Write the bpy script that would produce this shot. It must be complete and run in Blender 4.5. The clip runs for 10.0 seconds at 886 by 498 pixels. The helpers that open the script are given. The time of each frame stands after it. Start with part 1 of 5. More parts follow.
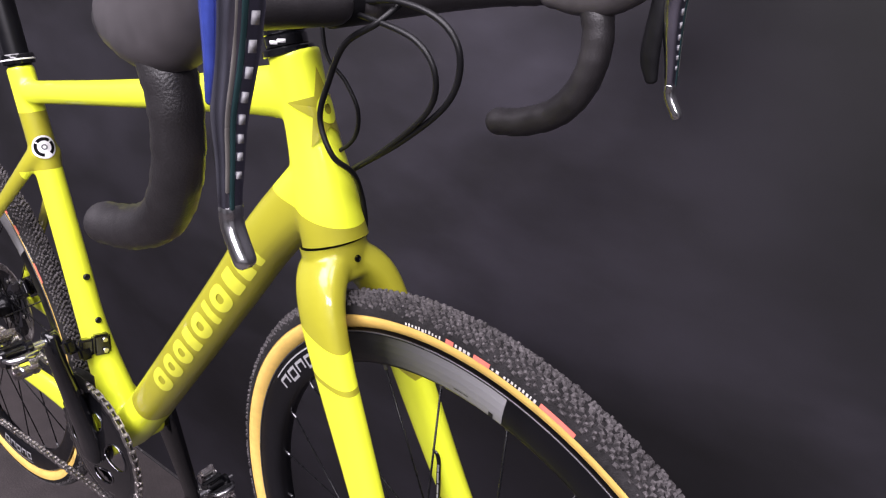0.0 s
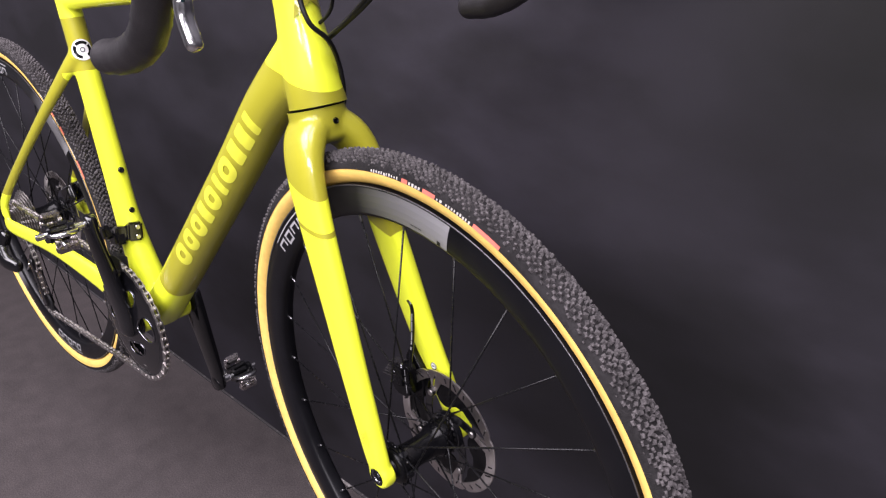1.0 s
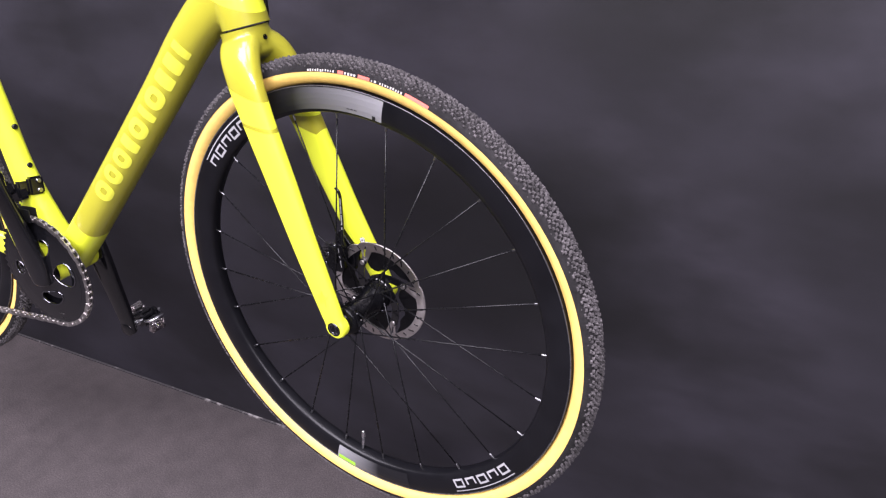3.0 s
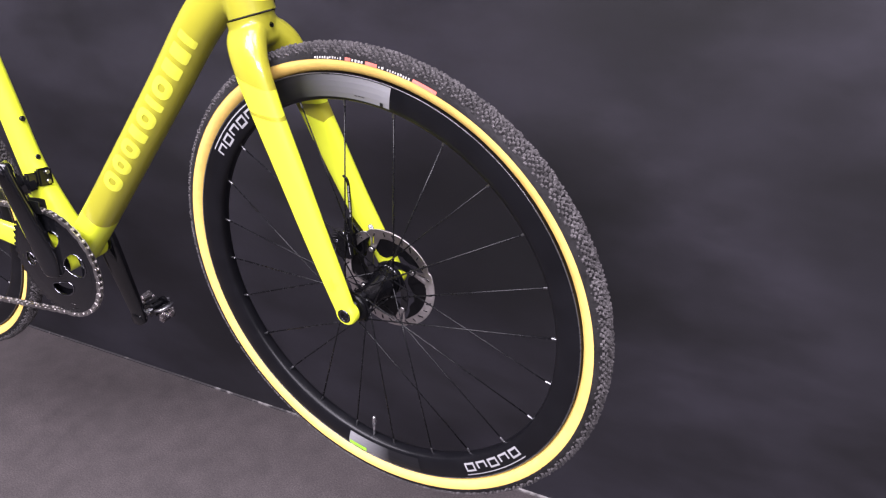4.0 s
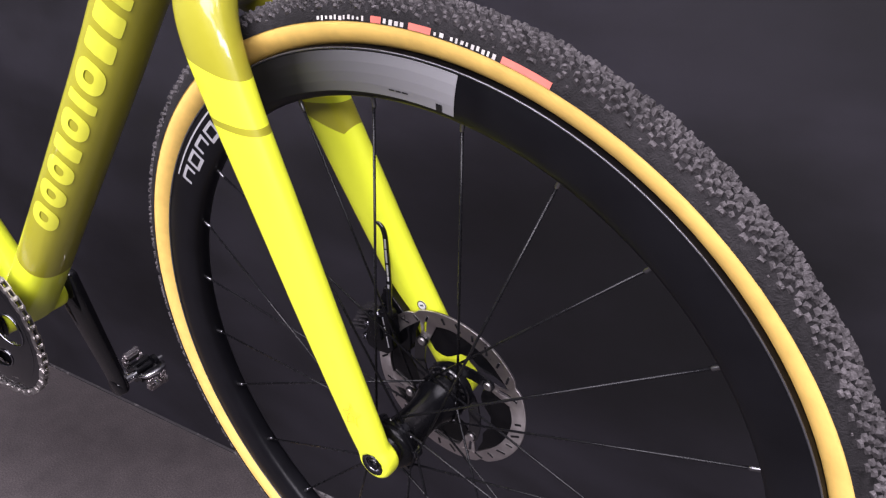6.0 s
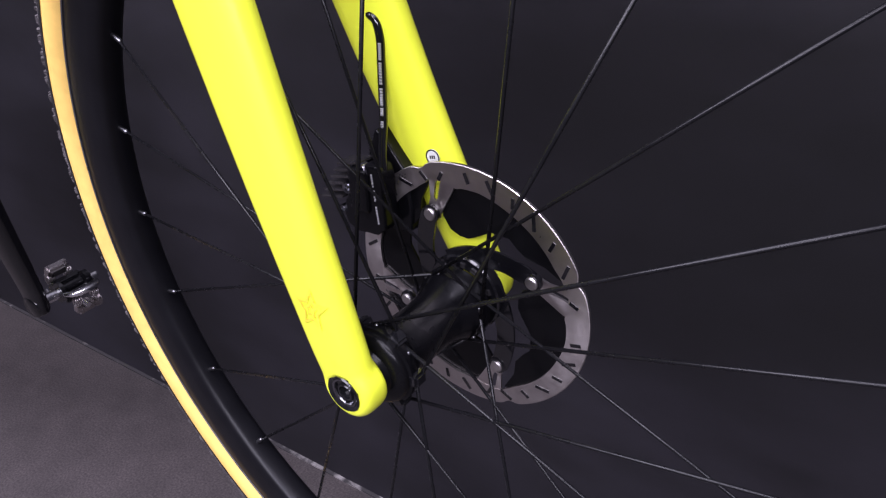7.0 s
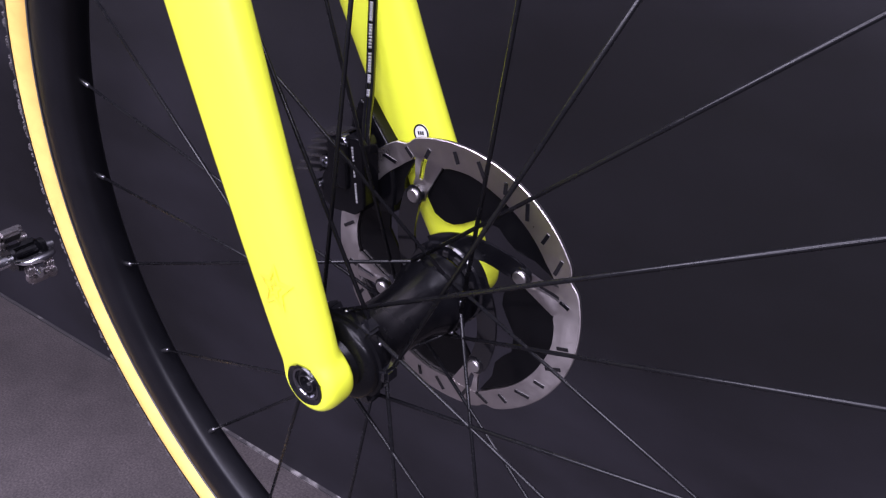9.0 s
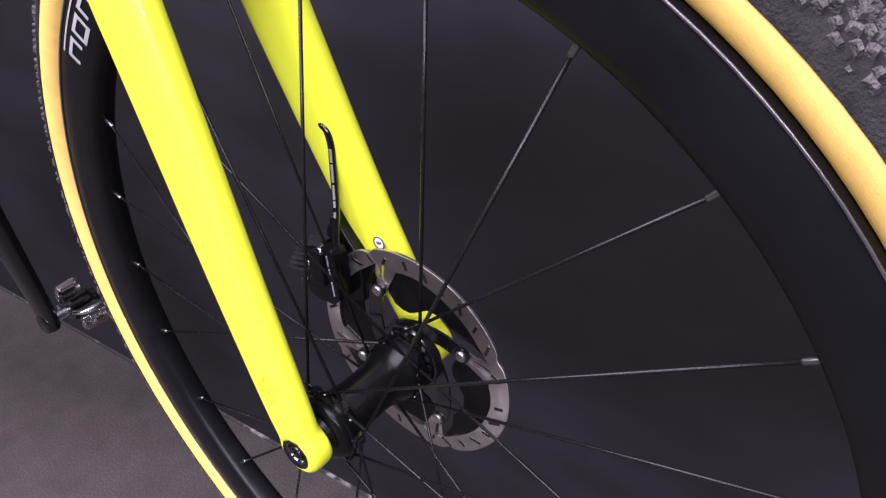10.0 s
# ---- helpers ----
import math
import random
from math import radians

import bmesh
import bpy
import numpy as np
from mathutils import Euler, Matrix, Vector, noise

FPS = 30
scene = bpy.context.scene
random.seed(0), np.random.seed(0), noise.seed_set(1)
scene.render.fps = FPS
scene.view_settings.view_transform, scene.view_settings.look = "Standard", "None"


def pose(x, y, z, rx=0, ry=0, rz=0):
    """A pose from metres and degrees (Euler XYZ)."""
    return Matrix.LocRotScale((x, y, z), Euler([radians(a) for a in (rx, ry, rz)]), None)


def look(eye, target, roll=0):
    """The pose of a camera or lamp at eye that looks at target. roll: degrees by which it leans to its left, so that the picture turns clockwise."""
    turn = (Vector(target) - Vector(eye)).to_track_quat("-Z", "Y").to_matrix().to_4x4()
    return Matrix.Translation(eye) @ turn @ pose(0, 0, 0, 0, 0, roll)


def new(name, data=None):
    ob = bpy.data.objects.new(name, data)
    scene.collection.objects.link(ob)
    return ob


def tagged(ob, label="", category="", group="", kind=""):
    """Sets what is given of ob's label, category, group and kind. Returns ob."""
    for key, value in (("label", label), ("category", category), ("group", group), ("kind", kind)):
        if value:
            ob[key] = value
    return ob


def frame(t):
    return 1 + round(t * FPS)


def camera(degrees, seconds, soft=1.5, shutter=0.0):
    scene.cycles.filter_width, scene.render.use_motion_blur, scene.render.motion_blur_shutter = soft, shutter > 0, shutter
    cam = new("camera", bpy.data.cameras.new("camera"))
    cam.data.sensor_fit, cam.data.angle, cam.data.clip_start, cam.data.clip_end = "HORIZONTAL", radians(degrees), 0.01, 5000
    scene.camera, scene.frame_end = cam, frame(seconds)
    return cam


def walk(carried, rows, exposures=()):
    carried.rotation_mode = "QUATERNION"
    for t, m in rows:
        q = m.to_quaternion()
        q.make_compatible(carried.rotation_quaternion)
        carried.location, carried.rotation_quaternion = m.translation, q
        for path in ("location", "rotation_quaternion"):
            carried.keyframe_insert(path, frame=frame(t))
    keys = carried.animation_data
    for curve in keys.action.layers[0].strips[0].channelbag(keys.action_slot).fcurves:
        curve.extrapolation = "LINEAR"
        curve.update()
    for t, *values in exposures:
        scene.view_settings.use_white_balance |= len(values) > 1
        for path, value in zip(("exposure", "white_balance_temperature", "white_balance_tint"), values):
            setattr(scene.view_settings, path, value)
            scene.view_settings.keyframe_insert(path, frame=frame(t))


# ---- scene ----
from mathutils.bvhtree import BVHTree

cam = camera(62.68, 10.0, 1.25)
PATH = [
    (0, (0.3523, -0.3682, 1.2131), (-0.9146, 0.9546, 0.4100), -1.13),
    (0.5, (0.4545, -0.3566, 1.1741), (-0.8360, 0.9245, 0.3414), -2.08),
    (1, (0.4969, -0.3976, 1.1533), (-0.8433, 0.7958, 0.2704), -2.14),
    (1.5, (0.5194, -0.5059, 1.1332), (-0.7205, 0.7569, 0.2015), -1.28),
    (2, (0.5375, -0.6025, 1.1143), (-0.4539, 0.8138, 0.1087), -0.30),
    (2.5, (0.5509, -0.6440, 1.1245), (-0.3485, 0.8616, 0.1632), -1.39),
    (2.7, (0.5516, -0.6523, 1.1233), (-0.3788, 0.8564, 0.1969), -2.17),
    (4, (0.5483, -0.6673, 1.1228), (-0.3967, 0.8131, 0.1661), -3.57),
    (4.5, (0.5453, -0.6601, 1.1189), (-0.3901, 0.8276, 0.1641), -3.74),
    (5, (0.5148, -0.5975, 1.1081), (-0.4279, 0.8800, 0.1447), -4.15),
    (5.2, (0.4774, -0.5536, 1.0923), (-0.4856, 0.9066, 0.1224), -4.88),
    (6.3, (0.2769, -0.2945, 0.9619), (-0.8406, 1.0489, -0.0109), -5.12),
    (6.5, (0.2583, -0.2776, 0.9244), (-0.8577, 1.0585, -0.0601), -4.94),
    (7, (0.2070, -0.2405, 0.8314), (-0.8579, 1.1041, -0.1971), -2.75),
    (7.5, (0.1810, -0.2114, 0.7902), (-0.8518, 1.1426, -0.2586), -0.46),
    (8, (0.1790, -0.2166, 0.7864), (-0.8370, 1.1616, -0.2472), 1.88),
    (8.5, (0.1808, -0.2153, 0.7932), (-0.8199, 1.1804, -0.2317), 3.10),
    (9, (0.1886, -0.2229, 0.8072), (-0.8227, 1.1649, -0.2181), 2.47),
    (9.5, (0.2219, -0.2382, 0.8456), (-0.7990, 1.1100, -0.2223), 1.48),
    (10, (0.2559, -0.2273, 0.9140), (-0.8195, 1.0618, -0.1731), -3.06),
]
walk(cam, [(t, look(eye, target, roll)) for t, eye, target, roll in PATH],
     exposures=[(t, stops + 0.2, warm, tint) for t, stops, warm, tint in ((0, -0.25, 6150, 24), (0.5, -0.14, 6200, 24), (1.5, -0.13, 6200, 24), (2.5, 0.27, 6000, 26), (5.0, 0.25, 6000, 26), (6.3, -0.30, 6050, 25), (7.3, -0.24, 5650, 32), (8.0, -0.22, 5650, 33), (9.4, -0.02, 5600, 35), (10.0, -0.02, 5900, 31))])


# ---------- world and lights: unseen lamps overhead and an added fill strip ---
world = bpy.data.worlds.new("hall")
world.use_nodes = True
scene.world = world
world.node_tree.nodes["Background"].inputs[0].default_value = (0.9, 0.93, 1.0, 1)
world.node_tree.nodes["Background"].inputs[1].default_value = 0.012


def area_lamp(name, eye, target, w, h, watts, color=(1, 0.97, 0.94)):
    d = bpy.data.lights.new(name, "AREA")
    d.shape, d.size, d.size_y, d.energy, d.color = "RECTANGLE", w, h, watts, color
    ob = new(name, d)
    ob.matrix_world = look(eye, target)
    return ob


area_lamp("unseen_lamp", (0.2, -0.9, 3.5), (-0.2, 0.0, 0.7), 3.0, 1.6, 165)
area_lamp("unseen_lamp", (-0.9, -2.5, 3.3), (-0.2, 0.0, 0.6), 3.0, 1.6, 185)
# added fill strip: brightens the far fork leg and rotor, streaks the gloss
area_lamp("unseen_lamp", (1.9, -2.6, 2.7), (0.0, 0.0, 0.7), 3.0, 0.5, 125)


# ---------- materials ----------
def nodes_of(name):
    m = bpy.data.materials.new(name)
    m.use_nodes = True
    return m, m.node_tree.nodes, m.node_tree.links, m.node_tree.nodes["Principled BSDF"]


def mat(name, color, rough=0.5, metal=0.0, vary=0.15, scale=60.0, bump=0.0, bump_scale=400.0, coat=0.0, rough_vary=0.1, shine=0.5):
    """A surface with colour and roughness variation at two scales and fine relief."""
    m, ns, ln, b = nodes_of(name)
    tc = ns.new("ShaderNodeTexCoord")
    n1, n2 = ns.new("ShaderNodeTexNoise"), ns.new("ShaderNodeTexNoise")
    n1.inputs["Scale"].default_value, n1.inputs["Detail"].default_value = scale, 6
    n2.inputs["Scale"].default_value, n2.inputs["Detail"].default_value = scale * 0.12, 4
    for n in (n1, n2):
        ln.new(tc.outputs["Object"], n.inputs["Vector"])
    mix = ns.new("ShaderNodeMath")
    mix.operation = "ADD"
    ln.new(n1.outputs["Fac"], mix.inputs[0])
    ln.new(n2.outputs["Fac"], mix.inputs[1])
    ramp = ns.new("ShaderNodeMapRange")
    ramp.inputs[1].default_value, ramp.inputs[2].default_value = 0.6, 1.4
    ramp.inputs[3].default_value, ramp.inputs[4].default_value = 1 - vary, 1 + vary
    ln.new(mix.outputs[0], ramp.inputs[0])
    mul = ns.new("ShaderNodeVectorMath")
    mul.operation = "SCALE"
    mul.inputs[0].default_value = color
    ln.new(ramp.outputs[0], mul.inputs["Scale"])
    ln.new(mul.outputs[0], b.inputs["Base Color"])
    rr = ns.new("ShaderNodeMapRange")
    rr.inputs[1].default_value, rr.inputs[2].default_value = 0.6, 1.4
    rr.inputs[3].default_value, rr.inputs[4].default_value = max(0.02, rough - rough_vary), min(1, rough + rough_vary)
    ln.new(mix.outputs[0], rr.inputs[0])
    ln.new(rr.outputs[0], b.inputs["Roughness"])
    b.inputs["Metallic"].default_value = metal
    b.inputs["Specular IOR Level"].default_value = shine
    b.inputs["Coat Weight"].default_value = coat
    b.inputs["Coat Roughness"].default_value = 0.06
    if bump:
        n3, bp = ns.new("ShaderNodeTexNoise"), ns.new("ShaderNodeBump")
        n3.inputs["Scale"].default_value, n3.inputs["Detail"].default_value = bump_scale, 4
        ln.new(tc.outputs["Object"], n3.inputs["Vector"])
        ln.new(n3.outputs["Fac"], bp.inputs["Height"])
        bp.inputs["Strength"].default_value, bp.inputs["Distance"].default_value = bump, 0.002
        ln.new(bp.outputs[0], b.inputs["Normal"])
    return m


YELLOW, OLIVE = (0.83, 0.92, 0.034), (0.345, 0.328, 0.021)


def paint(name, zones):
    """Two-colour lacquer. zones: each a list of half spaces (a, b, c, d), olive where a*x + b*y + c*z < d for all of one zone."""
    m, ns, ln, b = nodes_of(name)
    tc = ns.new("ShaderNodeTexCoord")
    total = None
    for zone in zones:
        inside = None
        for a, bb, c, d in zone:
            dot, less = ns.new("ShaderNodeVectorMath"), ns.new("ShaderNodeMath")
            dot.operation, less.operation = "DOT_PRODUCT", "LESS_THAN"
            dot.inputs[1].default_value, less.inputs[1].default_value = (a, bb, c), d
            ln.new(tc.outputs["Object"], dot.inputs[0])
            ln.new(dot.outputs["Value"], less.inputs[0])
            if inside is None:
                inside = less.outputs[0]
            else:
                both = ns.new("ShaderNodeMath")
                both.operation = "MULTIPLY"
                ln.new(inside, both.inputs[0])
                ln.new(less.outputs[0], both.inputs[1])
                inside = both.outputs[0]
        if total is None:
            total = inside
        else:
            top = ns.new("ShaderNodeMath")
            top.operation = "MAXIMUM"
            ln.new(total, top.inputs[0])
            ln.new(inside, top.inputs[1])
            total = top.outputs[0]
    mix = ns.new("ShaderNodeMix")
    mix.data_type = "RGBA"
    mix.inputs["A"].default_value, mix.inputs["B"].default_value = (*YELLOW, 1), (*OLIVE, 1)
    ln.new(total, mix.inputs["Factor"])
    n1 = ns.new("ShaderNodeTexNoise")
    n1.inputs["Scale"].default_value, n1.inputs["Detail"].default_value = 9, 5
    ln.new(tc.outputs["Object"], n1.inputs["Vector"])
    mr = ns.new("ShaderNodeMapRange")
    mr.inputs[3].default_value, mr.inputs[4].default_value = 0.94, 1.06
    ln.new(n1.outputs["Fac"], mr.inputs[0])
    mul = ns.new("ShaderNodeVectorMath")
    mul.operation = "SCALE"
    ln.new(mix.outputs["Result"], mul.inputs[0])
    ln.new(mr.outputs[0], mul.inputs["Scale"])
    ln.new(mul.outputs[0], b.inputs["Base Color"])
    b.inputs["Roughness"].default_value = 0.36
    b.inputs["Specular IOR Level"].default_value = 0.3
    b.inputs["Coat Weight"].default_value, b.inputs["Coat Roughness"].default_value = 0.7, 0.05
    n2, bp = ns.new("ShaderNodeTexNoise"), ns.new("ShaderNodeBump")
    n2.inputs["Scale"].default_value = 900
    ln.new(tc.outputs["Object"], n2.inputs["Vector"])
    ln.new(n2.outputs["Fac"], bp.inputs["Height"])
    bp.inputs["Strength"].default_value, bp.inputs["Distance"].default_value = 0.04, 0.0005
    ln.new(bp.outputs[0], b.inputs["Normal"])
    return m


M_FRAME = paint("frame_lacquer", [
    [(0.27, 0, 1, 0.9462), (-0.69, 0, -0.72, -0.103), (-1, 0, 0, 0.53), (0, 0, 1, 1.008)],
    [(-0.1, 0, 1, 1.075), (0.15, 0, -1, -1.0325), (1, 0, 0, -0.5)],
    [(1, 0, 0.17, -0.556), (0, 0, -1, -0.675), (0, 0, 1, 1.0)],
])
M_FORK = paint("fork_lacquer", [
    [(-0.267, 0, -1, -0.8615)],
    [(0.12, 0, 1, 0.8435), (-0.12, 0, -1, -0.8385), (0, 1, 0, 0)],
    [(0, -1, 0, -0.01), (-0.05, 0, 1, 0.8475), (0.88, 0, -1, -0.8841), (-0.32, 0, -1, -0.7953)],
])
M_BRIGHT = paint("bright_lacquer", [[(0, 0, 1, -9)]])
M_PRINT = mat("yellow_print", (0.66, 0.67, 0.045), 0.4, 0, 0.08, 50, coat=0.4)
M_OLIVE = paint("olive_lacquer", [[(0, 0, 1, 9)]])
M_FAINT = mat("faint_print", (0.75, 0.56, 0.03), 0.4, 0, 0.12, 60, coat=0.5)
M_TREAD = mat("tread_rubber", (0.017, 0.0158, 0.0165), 0.85, 0, 0.7, 260, 0.6, 900, shine=0.15)
M_LUG = mat("dusty_rubber", (0.074, 0.067, 0.069), 0.66, 0, 0.8, 420, 0.9, 900, shine=0.4)
M_SKIN = mat("amber_sidewall", (0.82, 0.54, 0.135), 0.5, 0, 0.14, 90, 0.12, 1500)
M_CARBON = mat("matte_carbon", (0.004, 0.004, 0.0052), 0.34, 0, 0.3, 40, 0.03, 900, rough_vary=0.06, shine=0.24)
M_BLACK = mat("gloss_black", (0.004, 0.004, 0.005), 0.15, 0, 0.3, 50, coat=0.3, rough_vary=0.05)
M_DARKCHROME = mat("dark_polish", (0.22, 0.22, 0.24), 0.13, 1.0, 0.2, 60, rough_vary=0.05)
M_PLATE = mat("black_plate", (0.0025, 0.0025, 0.003), 0.22, 0, 0.3, 60, shine=0.15, rough_vary=0.06)
M_FIN = mat("dark_anodised", (0.11, 0.105, 0.11), 0.24, 0.85, 0.2, 80)
M_SATIN = mat("satin_black", (0.006, 0.006, 0.007), 0.42, 0, 0.3, 80, 0.05, 600, shine=0.3)
M_TAPE = mat("bar_tape", (0.017, 0.0155, 0.0168), 0.38, 0, 0.5, 40, 0.2, 700, shine=0.6)
M_RUBBER = mat("hood_rubber", (0.060, 0.055, 0.058), 0.36, 0, 0.3, 70, 0.06, 1200)
M_STEEL = mat("brushed_steel", (0.5, 0.48, 0.47), 0.36, 1.0, 0.18, 120, 0.06, 900)
M_ROTOR = mat("turned_steel", (0.52, 0.485, 0.475), 0.34, 1.0, 0.16, 140, 0.05, 700)
turned = M_ROTOR.node_tree.nodes.new("ShaderNodeTangent")
turned.direction_type, turned.axis = "RADIAL", "Y"
M_ROTOR.node_tree.links.new(turned.outputs[0], M_ROTOR.node_tree.nodes["Principled BSDF"].inputs["Tangent"])
M_ROTOR.node_tree.nodes["Principled BSDF"].inputs["Anisotropic"].default_value = 0.75
M_CHAIN = mat("chain_steel", (0.42, 0.40, 0.39), 0.36, 1.0, 0.35, 200)
M_CLIP = mat("worn_clip", (0.48, 0.45, 0.45), 0.26, 1.0, 0.4, 90)
M_CHROME = mat("polished_alloy", (0.72, 0.72, 0.74), 0.18, 1.0, 0.1, 80)
M_NIPPLE = mat("alloy_nipple", (0.26, 0.26, 0.27), 0.34, 1.0, 0.2, 200)
M_RIM_GLINT = mat("rim_glint", (0.12, 0.12, 0.13), 0.28, 0.7, 0.2, 60)
M_HUB = mat("black_hub", (0.003, 0.003, 0.0038), 0.24, 0, 0.3, 60, rough_vary=0.1, shine=0.2)
M_SPOKE = mat("dark_spoke", (0.006, 0.006, 0.007), 0.27, 0.0, 0.2, 200, shine=0.23)


def fading_sheen_print(name, x0, x1):
    """Silver print that fades to black along the wheel's x; the ramp also paints in its reflection."""
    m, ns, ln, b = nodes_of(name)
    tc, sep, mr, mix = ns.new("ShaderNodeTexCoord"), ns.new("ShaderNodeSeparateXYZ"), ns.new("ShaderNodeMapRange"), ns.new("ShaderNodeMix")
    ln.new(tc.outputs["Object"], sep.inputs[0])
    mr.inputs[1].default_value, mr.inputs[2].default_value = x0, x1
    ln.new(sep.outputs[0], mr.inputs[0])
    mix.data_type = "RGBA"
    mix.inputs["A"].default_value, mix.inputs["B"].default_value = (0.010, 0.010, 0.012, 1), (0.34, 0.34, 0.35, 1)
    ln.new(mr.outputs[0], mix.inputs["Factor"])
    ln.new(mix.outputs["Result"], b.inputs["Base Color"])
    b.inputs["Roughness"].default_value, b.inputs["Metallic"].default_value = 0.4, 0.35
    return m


M_PANEL_TOP, M_PANEL_LOW = fading_sheen_print("silver_fade_top", -0.065, 0.085), fading_sheen_print("silver_fade_low", 0.005, -0.066)
M_LETTER = mat("grey_print", (0.30, 0.30, 0.31), 0.5, 0, 0.1, 80)
M_DIM = mat("dim_print", (0.10, 0.10, 0.112), 0.5, 0, 0.3, 80, shine=0.15)
M_WHITE = mat("white_print", (0.75, 0.75, 0.75), 0.5, 0, 0.08, 80)
M_LEVER = mat("lever_gloss", (0.40, 0.40, 0.50), 0.2, 1.0, 0.3, 25, rough_vary=0.05)
M_SCRIPT = mat("cream_print", (0.50, 0.48, 0.45), 0.5, 0, 0.3, 200)
M_RED = mat("red_print", (0.60, 0.15, 0.11), 0.5, 0, 0.2, 80)
M_GREEN = mat("green_sticker", (0.32, 0.72, 0.04), 0.5, 0, 0.1, 60)
# blue, teal and bronze: colours of the reflections painted on the levers
M_BLUE = mat("blue_lever_reflection", (0.07, 0.11, 0.52), 0.22, 0.6, 0.75, 45, coat=0.6)
M_TEAL = mat("teal_sheen", (0.028, 0.066, 0.070), 0.22, 0.5, 0.4, 40, coat=0.4)
M_BRONZE = mat("bronze_sheen", (0.16, 0.15, 0.14), 0.3, 0.4, 0.4, 40)


def wall_material():
    m, ns, ln, b = nodes_of("black_wall_paint")
    tc, mp = ns.new("ShaderNodeTexCoord"), ns.new("ShaderNodeMapping")
    mp.inputs["Rotation"].default_value, mp.inputs["Scale"].default_value = (0, radians(-40), 0), (0.75, 1, 1.7)
    ln.new(tc.outputs["Object"], mp.inputs["Vector"])
    n1, n2 = ns.new("ShaderNodeTexNoise"), ns.new("ShaderNodeTexNoise")
    n1.inputs["Scale"].default_value, n1.inputs["Detail"].default_value, n1.inputs["Roughness"].default_value = 3.4, 8, 0.6
    n2.inputs["Scale"].default_value, n2.inputs["Detail"].default_value = 40, 6
    ln.new(mp.outputs[0], n1.inputs["Vector"])
    ln.new(tc.outputs["Object"], n2.inputs["Vector"])
    r = ns.new("ShaderNodeValToRGB")
    r.color_ramp.elements[0].position, r.color_ramp.elements[0].color = 0.38, (0.0066, 0.0059, 0.0078, 1)
    r.color_ramp.elements[1].position, r.color_ramp.elements[1].color = 0.64, (0.0172, 0.0156, 0.0212, 1)
    ln.new(n1.outputs["Fac"], r.inputs[0])
    mr = ns.new("ShaderNodeMapRange")
    mr.inputs[3].default_value, mr.inputs[4].default_value = 0.9, 1.1
    ln.new(n2.outputs["Fac"], mr.inputs[0])
    mul = ns.new("ShaderNodeVectorMath")
    mul.operation = "SCALE"
    ln.new(r.outputs[0], mul.inputs[0])
    # soft smoky clouds and streaks, plus painted light and shade: centre x, z, half sizes, lean in degrees, gain
    drift = ns.new("ShaderNodeVectorMath")
    drift.operation = "MULTIPLY_ADD"
    drift.inputs[1].default_value = (0.3, 0, 0.3)
    ln.new(n1.outputs["Color"], drift.inputs[0])
    ln.new(tc.outputs["Object"], drift.inputs[2])
    level = mr.outputs[0]
    # several negative gains paint shade where the lamps fall too strongly
    for cx, cz, hx, hz, lean, gain in ((-0.04, 0.98, 0.46, 0.30, 10, 0.85), (0.25, 1.10, 0.46, 0.18, 50, -1.1), (-0.22, 0.80, 0.20, 0.16, 20, 0.55), (0.16, 0.93, 0.20, 0.13, 25, -0.40), (0.46, 0.88, 0.17, 0.15, 30, 0.25), (0.08, 0.58, 0.42, 0.24, 15, -0.38), (0.70, 0.55, 0.40, 0.12, 40, -0.30), (0.45, 0.62, 0.30, 0.07, 42, 0.20), (0.14, 0.55, 0.27, 0.22, 20, -0.34), (0.21, 0.88, 0.18, 0.34, 10, -0.36)):
        off, turn, size, length = ns.new("ShaderNodeVectorMath"), ns.new("ShaderNodeVectorRotate"), ns.new("ShaderNodeVectorMath"), ns.new("ShaderNodeVectorMath")
        off.operation, size.operation, length.operation = "SUBTRACT", "MULTIPLY", "LENGTH"
        off.inputs[1].default_value = (cx + 0.15, 0, cz + 0.15)
        turn.rotation_type = "Y_AXIS"
        turn.inputs["Angle"].default_value = radians(-lean)
        size.inputs[1].default_value = (1 / hx, 0, 1 / hz)
        soft = ns.new("ShaderNodeMapRange")
        soft.interpolation_type = "SMOOTHSTEP"
        soft.inputs[1].default_value, soft.inputs[2].default_value, soft.inputs[3].default_value, soft.inputs[4].default_value = 0, 1.3, gain, 0
        ln.new(drift.outputs[0], off.inputs[0])
        ln.new(off.outputs[0], turn.inputs["Vector"])
        ln.new(turn.outputs[0], size.inputs[0])
        ln.new(size.outputs[0], length.inputs[0])
        ln.new(length.outputs["Value"], soft.inputs[0])
        plus = ns.new("ShaderNodeMath")
        plus.operation = "ADD"
        ln.new(level, plus.inputs[0])
        ln.new(soft.outputs[0], plus.inputs[1])
        level = plus.outputs[0]
    ln.new(level, mul.inputs["Scale"])
    ln.new(mul.outputs[0], b.inputs["Base Color"])
    b.inputs["Roughness"].default_value = 0.62
    b.inputs["Specular IOR Level"].default_value = 0.36
    bp = ns.new("ShaderNodeBump")
    bp.inputs["Strength"].default_value, bp.inputs["Distance"].default_value = 0.08, 0.002
    ln.new(n2.outputs["Fac"], bp.inputs["Height"])
    ln.new(bp.outputs[0], b.inputs["Normal"])
    return m


